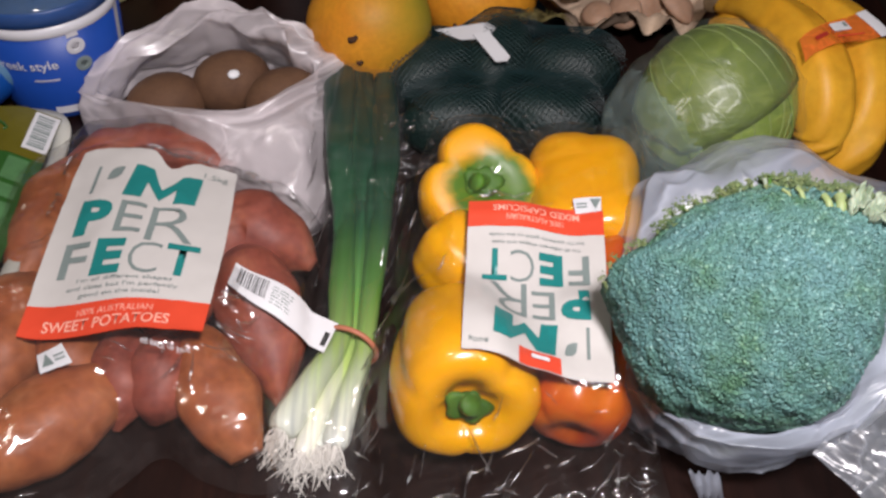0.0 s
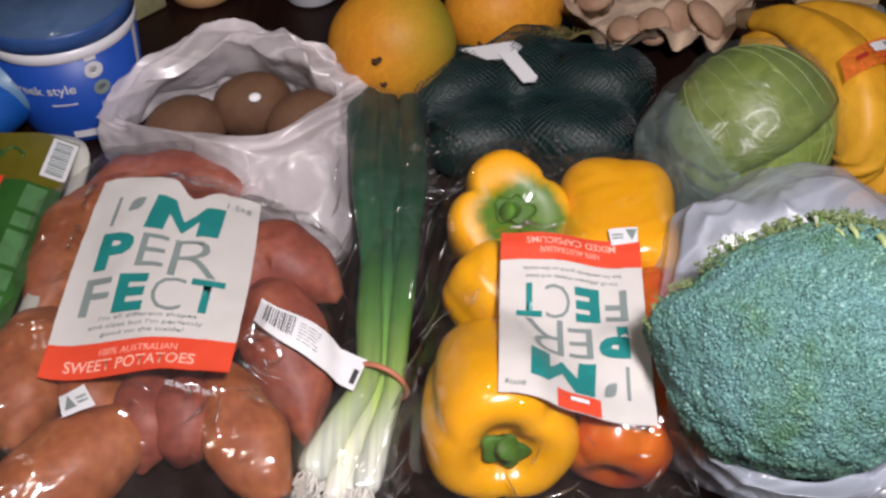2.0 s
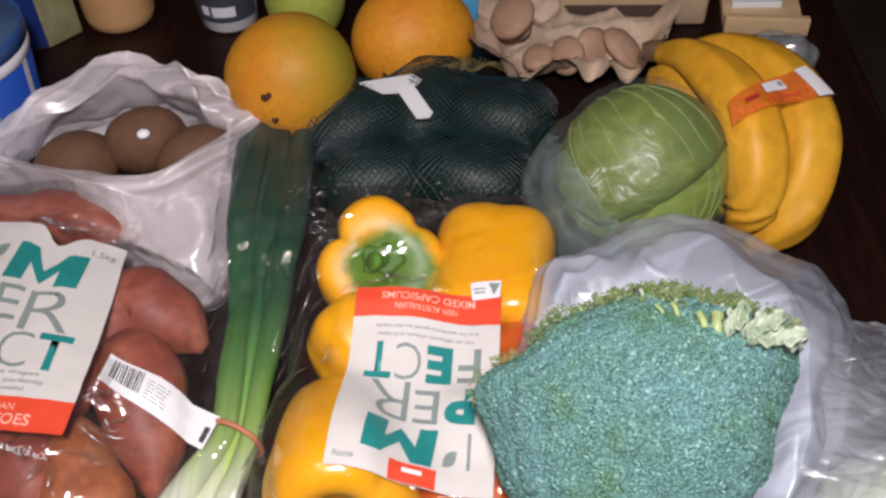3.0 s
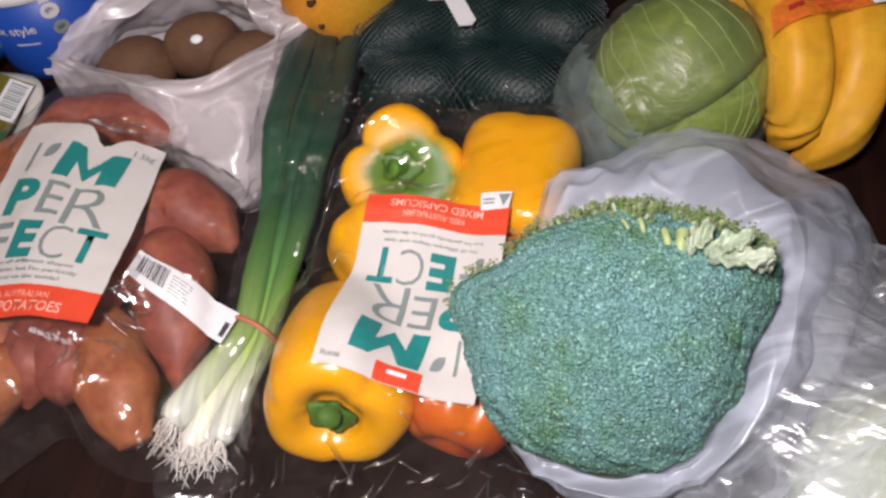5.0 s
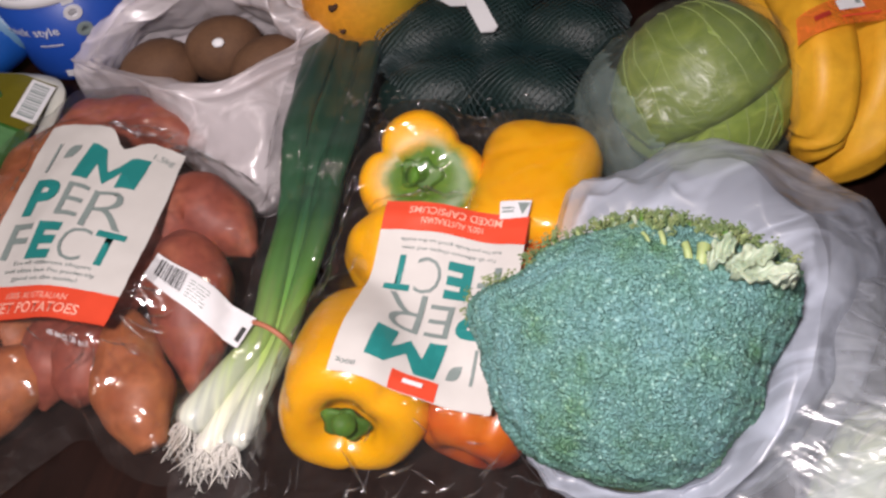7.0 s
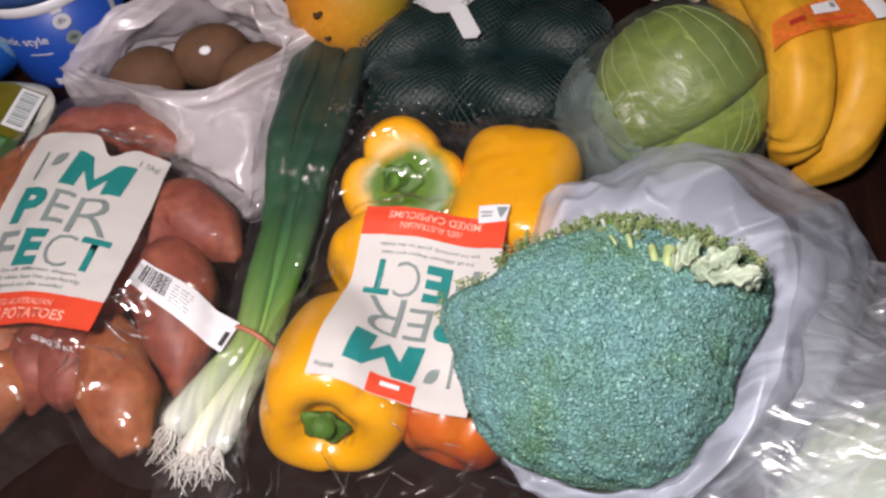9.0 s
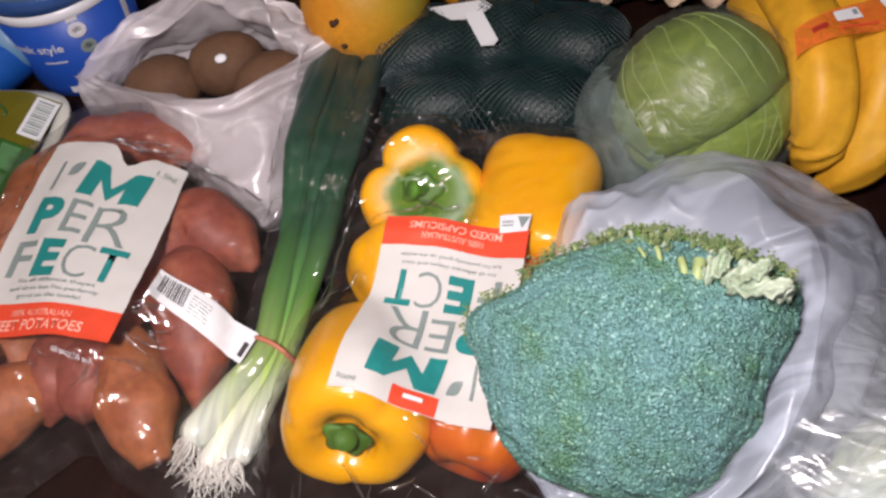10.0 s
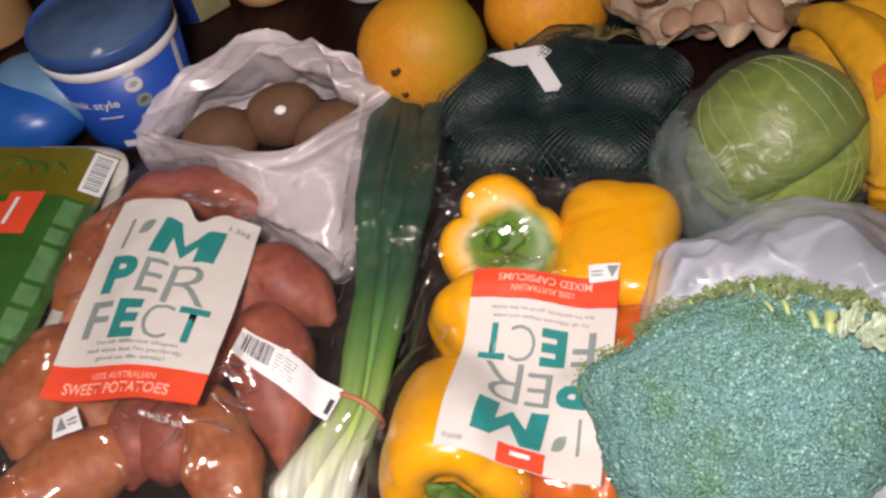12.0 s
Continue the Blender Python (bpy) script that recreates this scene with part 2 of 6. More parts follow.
def letters(text, quad, u, v, w, h, bold=0.0, more=0.0008, cut=0.12, spacing=1.0):
    """Text fitted into w x h of a label's square, its lower left corner at u, v."""
    cu = bpy.data.curves.new("text", "FONT")
    cu.body, cu.offset, cu.resolution_u, cu.space_character = text, bold, 3, spacing
    ob = new("text", cu)
    bpy.context.view_layer.update()
    me = ob.evaluated_get(bpy.context.evaluated_depsgraph_get()).to_mesh()
    bm = bmesh.new()
    bm.from_mesh(me)
    bpy.data.objects.remove(ob)
    xs, ys = [q.co.x for q in bm.verts], [q.co.y for q in bm.verts]
    x0, x1, y0, y1 = min(xs), max(xs), min(ys), max(ys)
    for q in bm.verts:
        q.co = Vector((u + w * (q.co.x - x0) / (x1 - x0), v + h * (q.co.y - y0) / (y1 - y0), 0))
    k = cut
    while k < 1:
        for n in ((1, 0, 0), (0, 1, 0)):
            bmesh.ops.bisect_plane(bm, geom=bm.verts[:] + bm.edges[:] + bm.faces[:], plane_co=(k, k, 0), plane_no=n)
        k += cut
    for q in bm.verts:
        q.co = quad.at(q.co.x, q.co.y, more)
    return bm


def block(points, quad, u, v, w, h, more=0.0008):
    """A heavy letter drawn as one outline in a unit square."""
    bm = bmesh.new()
    bm.faces.new([bm.verts.new((u + w * x, v + h * y, 0)) for x, y in points])
    bmesh.ops.triangulate(bm, faces=bm.faces[:])
    for k in range(1, 14):
        for n in ((1, 0, 0), (0, 1, 0)):
            bmesh.ops.bisect_plane(bm, geom=bm.verts[:] + bm.edges[:] + bm.faces[:], plane_co=(k / 14, k / 14, 0), plane_no=n)
    for q in bm.verts:
        q.co = quad.at(q.co.x, q.co.y, more)
    return bm


HEAVY_M = [(0.0, 0.0), (0.06, 1.0), (0.34, 1.0), (0.52, 0.52), (0.74, 1.0), (1.0, 1.0), (0.98, 0.0), (0.70, 0.0), (0.71, 0.52), (0.52, 0.10), (0.30, 0.52), (0.26, 0.0)]


def bars(quad, u, v, w, h, rows, more=0.0008, fill=0.55, seed=1):
    """Unreadable lines of print as plain bars."""
    r = random.Random(seed)
    out = []
    for k in range(rows):
        x = u
        vv = v + h * k / rows
        while x < u + w - 0.01:
            ln = min(r.uniform(0.03, 0.1), u + w - x)
            out.append(quad.panel(x, vv, x + ln, vv + h / rows * fill, more, 3))
            x += ln + 0.015
    return joined(out)


# ---------- materials ----------
def shader(name, **sockets):
    mat = bpy.data.materials.new(name)
    mat.use_nodes = True
    bsdf = mat.node_tree.nodes["Principled BSDF"]
    for key, value in sockets.items():
        bsdf.inputs[key.replace("_", " ")].default_value = value
    return mat, mat.node_tree, bsdf


def node(tree, kind, **sockets):
    n = tree.nodes.new(kind)
    for key, value in sockets.items():
        n.inputs[key.replace("_", " ")].default_value = value
    return n


def ramp(tree, source, stops):
    n = tree.nodes.new("ShaderNodeValToRGB")
    while len(n.color_ramp.elements) < len(stops):
        n.color_ramp.elements.new(0.5)
    for e, (p, c) in zip(n.color_ramp.elements, stops):
        e.position, e.color = p, (*c, 1)
    tree.links.new(source, n.inputs[0])
    return n.outputs[0]


def coords(tree, scale=(1, 1, 1), which="Object"):
    tc = tree.nodes.new("ShaderNodeTexCoord")
    mp = tree.nodes.new("ShaderNodeMapping")
    mp.inputs["Scale"].default_value = scale
    tree.links.new(tc.outputs[which], mp.inputs["Vector"])
    return mp.outputs[0]


def noise_out(tree, vec, scale, detail=4.0, rough=0.55, distort=0.0):
    n = node(tree, "ShaderNodeTexNoise", Scale=scale, Detail=detail, Roughness=rough, Distortion=distort)
    tree.links.new(vec, n.inputs["Vector"])
    return n.outputs[0]


def blend(tree, fac, a, b, mode="MIX"):
    n = tree.nodes.new("ShaderNodeMix")
    n.data_type, n.blend_type = "RGBA", mode
    for sock, val in ((0, fac), (6, a), (7, b)):
        if isinstance(val, bpy.types.NodeSocket):
            tree.links.new(val, n.inputs[sock])
        else:
            n.inputs[sock].default_value = (*val, 1) if isinstance(val, tuple) else val
    return n.outputs[2]


def relief(tree, bsdf, height, strength, distance):
    n = node(tree, "ShaderNodeBump", Strength=strength, Distance=distance)
    tree.links.new(height, n.inputs["Height"])
    tree.links.new(n.outputs[0], bsdf.inputs["Normal"])
    return n


def mottled(name, stops, scale=30.0, fine=200.0, rough=0.5, bump=0.15, depth=0.001, gloss=0.5, sub=0.0, coat=0.0, stretch=(1, 1, 1), fine_amount=0.25):
    """A surface with two scales of colour variation and fine relief."""
    mat, tree, bsdf = shader(name, Roughness=rough)
    bsdf.inputs["Specular IOR Level"].default_value = gloss
    bsdf.inputs["Coat Weight"].default_value = coat
    bsdf.inputs["Coat Roughness"].default_value = 0.15
    if sub:
        bsdf.inputs["Subsurface Weight"].default_value = sub
        bsdf.inputs["Subsurface Radius"].default_value = (0.006, 0.003, 0.0015)
        bsdf.inputs["Subsurface Scale"].default_value = 1.0
    vec = coords(tree, stretch)
    big = ramp(tree, noise_out(tree, vec, scale), stops)
    small = noise_out(tree, vec, fine, 3.0)
    dark = ramp(tree, small, [(0.3, (0.55, 0.5, 0.45)), (0.65, (1.1, 1.08, 1.05))])
    tree.links.new(blend(tree, fine_amount, big, dark, "MULTIPLY"), bsdf.inputs["Base Color"])
    relief(tree, bsdf, small, bump, depth)
    return mat


def film(name, haze=0.04, tint=(0.9, 0.9, 0.92), rough=0.06, gloss=1.0, crinkle=0.5, size=70.0, facet=0.0, cell=70.0, streak=0.55, cloud_size=22.0, even=0.0):
    """Thin plastic: clear, with a haze of white and a wrinkled gloss."""
    mat = bpy.data.materials.new(name)
    mat.use_nodes = True
    tree = mat.node_tree
    tree.nodes.clear()
    out = tree.nodes.new("ShaderNodeOutputMaterial")
    vec = coords(tree)
    drawn = tree.nodes.new("ShaderNodeMapping")
    drawn.vector_type = "TEXTURE"
    drawn.inputs["Rotation"].default_value = (0.0, 0.0, 0.35)
    drawn.inputs["Scale"].default_value = (2.6 if facet else 1.0, 0.7 if facet else 1.0, 1.0)
    tree.links.new(vec, drawn.inputs["Vector"])
    a = noise_out(tree, drawn.outputs[0], size, 3.0, 0.5, 0.6)
    ridge = node(tree, "ShaderNodeMath")
    ridge.operation = "SUBTRACT"
    tree.links.new(a, ridge.inputs[0])
    ridge.inputs[1].default_value = 0.5
    ab = tree.nodes.new("ShaderNodeMath")
    ab.operation = "ABSOLUTE"
    tree.links.new(ridge.outputs[0], ab.inputs[0])
    bump = node(tree, "ShaderNodeBump", Strength=crinkle, Distance=0.006)
    tree.links.new(ab.outputs[0], bump.inputs["Height"])
    clear = tree.nodes.new("ShaderNodeBsdfTransparent")
    clear.inputs[0].default_value = (0.97, 0.97, 0.97, 1)
    shine = tree.nodes.new("ShaderNodeBsdfGlossy")
    shine.inputs["Roughness"].default_value = rough
    if facet:
        bent = tree.nodes.new("ShaderNodeMapping")
        bent.vector_type = "TEXTURE"
        bent.inputs["Scale"].default_value = (1.0 / streak, 1.0, 1.0)
        bent.inputs["Rotation"].default_value = (0.0, 0.0, 0.35)
        shift = node(tree, "ShaderNodeTexNoise", Scale=35.0, Detail=2.0)
        tree.links.new(vec, shift.inputs["Vector"])
        far = tree.nodes.new("ShaderNodeVectorMath")
        far.operation = "MULTIPLY_ADD"
        tree.links.new(shift.outputs["Color"], far.inputs[0])
        far.inputs[1].default_value = (0.02, 0.02, 0.02)
        tree.links.new(vec, far.inputs[2])
        tree.links.new(far.outputs[0], bent.inputs["Vector"])
        cells = node(tree, "ShaderNodeTexVoronoi", Scale=cell)
        tree.links.new(bent.outputs[0], cells.inputs["Vector"])
        tilt = tree.nodes.new("ShaderNodeVectorMath")
        tilt.operation = "MULTIPLY_ADD"
        tree.links.new(cells.outputs["Color"], tilt.inputs[0])
        tilt.inputs[1].default_value = (facet, facet, facet)
        tilt.inputs[2].default_value = (-facet / 2, -facet / 2, -facet / 2)
        plus = tree.nodes.new("ShaderNodeVectorMath")
        plus.operation = "ADD"
        tree.links.new(tilt.outputs[0], plus.inputs[0])
        tree.links.new(bump.outputs[0], plus.inputs[1])
        unit = tree.nodes.new("ShaderNodeVectorMath")
        unit.operation = "NORMALIZE"
        tree.links.new(plus.outputs[0], unit.inputs[0])
        tree.links.new(unit.outputs[0], shine.inputs["Normal"])
    else:
        tree.links.new(bump.outputs[0], shine.inputs["Normal"])
    body = tree.nodes.new("ShaderNodeBsdfDiffuse")
    body.inputs[0].default_value = (*tint, 1)
    tree.links.new(bump.outputs[0], body.inputs["Normal"])
    through_ = tree.nodes.new("ShaderNodeBsdfTranslucent")
    through_.inputs[0].default_value = (*tint, 1)
    tree.links.new(bump.outputs[0], through_.inputs["Normal"])
    cloud = tree.nodes.new("ShaderNodeMixShader")
    cloud.inputs[0].default_value = 0.28
    tree.links.new(body.outputs[0], cloud.inputs[1])
    tree.links.new(through_.outputs[0], cloud.inputs[2])
    m1 = tree.nodes.new("ShaderNodeMixShader")
    hz = ramp(tree, noise_out(tree, vec, cloud_size, 2.0), [(0.3, (haze * (0.5 + 0.4 * even),) * 3), (0.7, (min(haze * (1.4 - 0.3 * even), 0.9),) * 3)])
    crease = ramp(tree, ab.outputs[0], [(0.0, (min(haze * 0.5, 0.35),) * 3), (0.06, (0.0, 0.0, 0.0))])
    tree.links.new(blend(tree, 1.0, hz, crease, "ADD"), m1.inputs[0])
    tree.links.new(clear.outputs[0], m1.inputs[1])
    tree.links.new(cloud.outputs[0], m1.inputs[2])
    fres = node(tree, "ShaderNodeFresnel", IOR=1.45)
    amount = node(tree, "ShaderNodeMapRange")
    tree.links.new(fres.outputs[0], amount.inputs[0])
    amount.inputs[1].default_value, amount.inputs[2].default_value = 0.03, 0.6
    amount.inputs[3].default_value, amount.inputs[4].default_value = 0.05 * gloss, 0.13 * gloss
    m2 = tree.nodes.new("ShaderNodeMixShader")
    tree.links.new(amount.outputs[0], m2.inputs[0])
    tree.links.new(m1.outputs[0], m2.inputs[1])
    tree.links.new(shine.outputs[0], m2.inputs[2])
    tree.links.new(m2.outputs[0], out.inputs[0])
    return mat


def plain(name, colour, rough=0.5, gloss=0.5, metal=0.0, wear=0.12, scale=60.0):
    """Paint, print or moulded plastic with slight unevenness."""
    mat, tree, bsdf = shader(name, Roughness=rough, Metallic=metal)
    bsdf.inputs["Specular IOR Level"].default_value = gloss
    vec = coords(tree)
    n = noise_out(tree, vec, scale, 4.0)
    dark = tuple(c * (1 - wear) for c in colour)
    tree.links.new(ramp(tree, n, [(0.3, dark), (0.7, colour)]), bsdf.inputs["Base Color"])
    relief(tree, bsdf, n, 0.08, 0.001)
    return mat


def wood_mat():
    mat, tree, bsdf = shader("dark_wood", Roughness=0.45, Specular_IOR_Level=0.3)
    vec = coords(tree, (14, 1.2, 14))
    grain = noise_out(tree, vec, 6.0, 8.0, 0.65, 1.2)
    col = ramp(tree, grain, [(0.3, (0.0060, 0.0020, 0.0014)), (0.55, (0.0130, 0.0043, 0.0030)), (0.8, (0.026, 0.0090, 0.0055))])
    blot = noise_out(tree, coords(tree), 5.0, 3.0)
    tree.links.new(blend(tree, 0.5, col, ramp(tree, blot, [(0.3, (0.5, 0.5, 0.5)), (0.7, (1.2, 1.15, 1.1))]), "MULTIPLY"), bsdf.inputs["Base Color"])
    relief(tree, bsdf, grain, 0.15, 0.001)
    return mat


def spotted(name, skin, patch, at_, radius, soft, extra=None, **more):
    """Skin with a patch of another pigment round a point of the thing's own space."""
    mat = mottled(name, skin, **more)
    tree = mat.node_tree
    bsdf = tree.nodes["Principled BSDF"]
    old = bsdf.inputs["Base Color"].links[0].from_socket
    tc = tree.nodes.new("ShaderNodeTexCoord")
    dist = tree.nodes.new("ShaderNodeVectorMath")
    dist.operation = "DISTANCE"
    tree.links.new(tc.outputs["Object"], dist.inputs[0])
    dist.inputs[1].default_value = at_
    wob = noise_out(tree, tc.outputs["Object"], 60.0, 4.0)
    add = tree.nodes.new("ShaderNodeMath")
    add.operation = "MULTIPLY_ADD"
    tree.links.new(wob, add.inputs[0])
    add.inputs[1].default_value = radius * 0.9
    tree.links.new(dist.outputs["Value"], add.inputs[2])
    rng = node(tree, "ShaderNodeMapRange")
    tree.links.new(add.outputs[0], rng.inputs[0])
    rng.inputs[1].default_value, rng.inputs[2].default_value = radius * 1.45 + soft, radius * 1.45 - soft
    tree.links.new(blend(tree, rng.outputs[0], old, patch), bsdf.inputs["Base Color"])
    return mat


WOOD = wood_mat()
CLEAR = film("clear_film", tint=(0.95, 0.80, 0.77), haze=0.026, crinkle=0.6, size=26.0, gloss=2.0, rough=0.14, facet=0.95, cell=36.0, streak=0.10)
CRISP = film("crisp_film", tint=(0.95, 0.84, 0.80), haze=0.014, crinkle=0.9, size=34.0, gloss=1.7, rough=0.10, facet=1.05, cell=52.0, streak=0.16)
SLEEVE = film("sleeve_film", haze=0.022, crinkle=0.5, size=30.0, gloss=0.8, rough=0.10, facet=1.0, cell=50.0, streak=0.18)
PINCH = film("pinched_film", haze=0.03, rough=0.18, gloss=3.6, crinkle=0.0)
COOL_MILK = film("cool_milky_film", haze=0.44, tint=(0.78, 0.85, 1.0), rough=0.30, gloss=1.1, crinkle=0.8, size=20.0, facet=0.45, cell=40.0, streak=0.25, cloud_size=9.0, even=0.5)
THIN_COOL = film("thin_cool_film", haze=0.27, tint=(0.78, 0.85, 1.0), rough=0.28, gloss=1.1, crinkle=0.8, size=20.0, facet=0.45, cell=40.0, streak=0.25, cloud_size=9.0, even=0.5)
MILKY = film("milky_film", haze=0.44, tint=(0.96, 0.89, 0.92), rough=0.30, gloss=1.1, crinkle=0.8, size=20.0, facet=0.45, cell=40.0, streak=0.25, cloud_size=9.0, even=0.5)
THIN_MILK = film("thin_milky_film", haze=0.050, tint=(0.58, 0.64, 0.56), rough=0.30, gloss=0.25, crinkle=0.3, size=40.0)
WHITE_PRINT = plain("white_print", (0.60, 0.575, 0.55), 0.35, wear=0.06)
PAPER_WHITE = plain("white_paper", (0.70, 0.70, 0.72), 0.5, wear=0.05)
RED_PRINT = plain("red_print", (0.72, 0.075, 0.035), 0.35, wear=0.08)
TEAL_PRINT = plain("teal_print", (0.018, 0.22, 0.21), 0.4)
GREY_PRINT = plain("grey_print", (0.22, 0.27, 0.26), 0.4)
BLACK_PRINT = plain("black_print", (0.03, 0.03, 0.03), 0.5)
SALMON_PRINT = plain("salmon_print", (0.88, 0.45, 0.35), 0.4)
YELLOW_SKIN = dict(scale=18.0, fine=90.0, rough=0.24, bump=0.02, gloss=0.6, coat=0.3, fine_amount=0.06, sub=0.15)
YELLOW = mottled("yellow_skin", [(0.3, (0.90, 0.40, 0.002)), (0.7, (0.95, 0.47, 0.004))], **YELLOW_SKIN)
ORANGE_RED = mottled("orange_red_skin", [(0.35, (0.66, 0.16, 0.012)), (0.62, (0.46, 0.045, 0.012))], **YELLOW_SKIN)
GREEN_STEM = mottled("green_stem", [(0.3, (0.045, 0.13, 0.012)), (0.7, (0.095, 0.23, 0.025))], scale=60.0, rough=0.58, gloss=0.35, sub=0.1)
POTATO = mottled("sweet_potato_skin", [(0.28, (0.220, 0.046, 0.032)), (0.5, (0.325, 0.080, 0.048)), (0.72, (0.420, 0.130, 0.070))], scale=34.0, fine=150.0, rough=0.55, bump=0.45, fine_amount=0.5)
POTATO_PALE = mottled("pale_sweet_potato_skin", [(0.28, (0.310, 0.080, 0.030)), (0.5, (0.400, 0.122, 0.042)), (0.72, (0.470, 0.172, 0.064))], scale=34.0, fine=150.0, rough=0.55, bump=0.45, fine_amount=0.5)
KIWI = mottled("kiwi_skin", [(0.3, (0.080, 0.036, 0.018)), (0.7, (0.15, 0.075, 0.036))], scale=40.0, fine=600.0, rough=0.8, bump=0.3)
DARK_HOLE = plain("dark_scar", (0.05, 0.02, 0.008), 0.9)
AVOCADO = mottled("avocado_skin", [(0.3, (0.003, 0.011, 0.010)), (0.7, (0.008, 0.026, 0.022))], scale=40.0, fine=300.0, rough=0.5, bump=0.5, depth=0.002)
NET = plain("green_net", (0.003, 0.020, 0.023), 0.55)
BANANA = mottled("banana_skin", [(0.3, (0.576, 0.272, 0.0144)), (0.7, (0.656, 0.36, 0.028))], scale=24.0, fine=75.0, rough=0.50, bump=0.12, gloss=0.35, fine_amount=0.38, sub=0.05)
BROWN_STEM = plain("brown_stem", (0.10, 0.06, 0.025), 0.8)
PAPER = mottled("brown_paper", [(0.3, (0.38, 0.27, 0.19)), (0.7, (0.54, 0.42, 0.31))], scale=20.0, fine=250.0, rough=0.8, bump=0.2)
MUSHROOM = mottled("mushroom_skin", [(0.3, (0.30, 0.175, 0.11)), (0.7, (0.46, 0.30, 0.21))], scale=25.0, fine=200.0, rough=0.65, bump=0.1, sub=0.1)
CARD = mottled("cardboard", [(0.3, (0.35, 0.238, 0.14)), (0.7, (0.42, 0.301, 0.189))], scale=15.0, fine=300.0, rough=0.8)
BLUE_TUB = plain("blue_plastic", (0.011, 0.066, 0.37), 0.45, wear=0.06)

# ---------- room and table ----------
FLOOR = mottled("floor_boards", [(0.3, (0.06, 0.04, 0.03)), (0.7, (0.10, 0.07, 0.05))], scale=6.0, fine=60.0, rough=0.5)
WALL = mottled("wall_paint", [(0.3, (0.16, 0.14, 0.12)), (0.7, (0.20, 0.18, 0.16))], scale=4.0, fine=150.0, rough=0.85)
for nm, lo, hi, mt in (
    ("floor", (-2.6, -2.4, -0.80), (2.8, 3.0, -0.75), FLOOR),
    ("ceiling", (-2.6, -2.4, 1.70), (2.8, 3.0, 1.80), WALL),
    ("wall_north", (-2.6, 3.0, -0.80), (2.8, 3.1, 1.80), WALL),
    ("wall_south", (-2.6, -2.5, -0.80), (2.8, -2.4, 1.80), WALL),
    ("wall_west", (-2.7, -2.5, -0.80), (-2.6, 3.1, 1.80), WALL),
    ("wall_east", (2.8, -2.5, -0.80), (2.9, 3.1, 1.80), WALL),
):
    solo(nm, box(lo, hi, 0), mt, (lo[0], lo[1], lo[2]), "plain dark " + nm.split("_")[0] + " of the dim room", nm.split("_")[0], kind="structure", smooth=False)

table = thing("dining_table", (-0.05, 0.55, -0.75), "dark brown wooden dining table with a satin top", "table")
part("tabletop", box((-0.85, 0.02, -0.035), (0.392, 1.25, 0.0), 0.006, 3), WOOD, table, smooth=False)
for lx, ly in ((-0.78, 0.09), (0.33, 0.09), (-0.78, 1.18), (0.33, 1.18)):
    part("leg", box((lx - 0.035, ly - 0.035, -0.75), (lx + 0.035, ly + 0.035, -0.036), 0.004), WOOD, table, smooth=False)

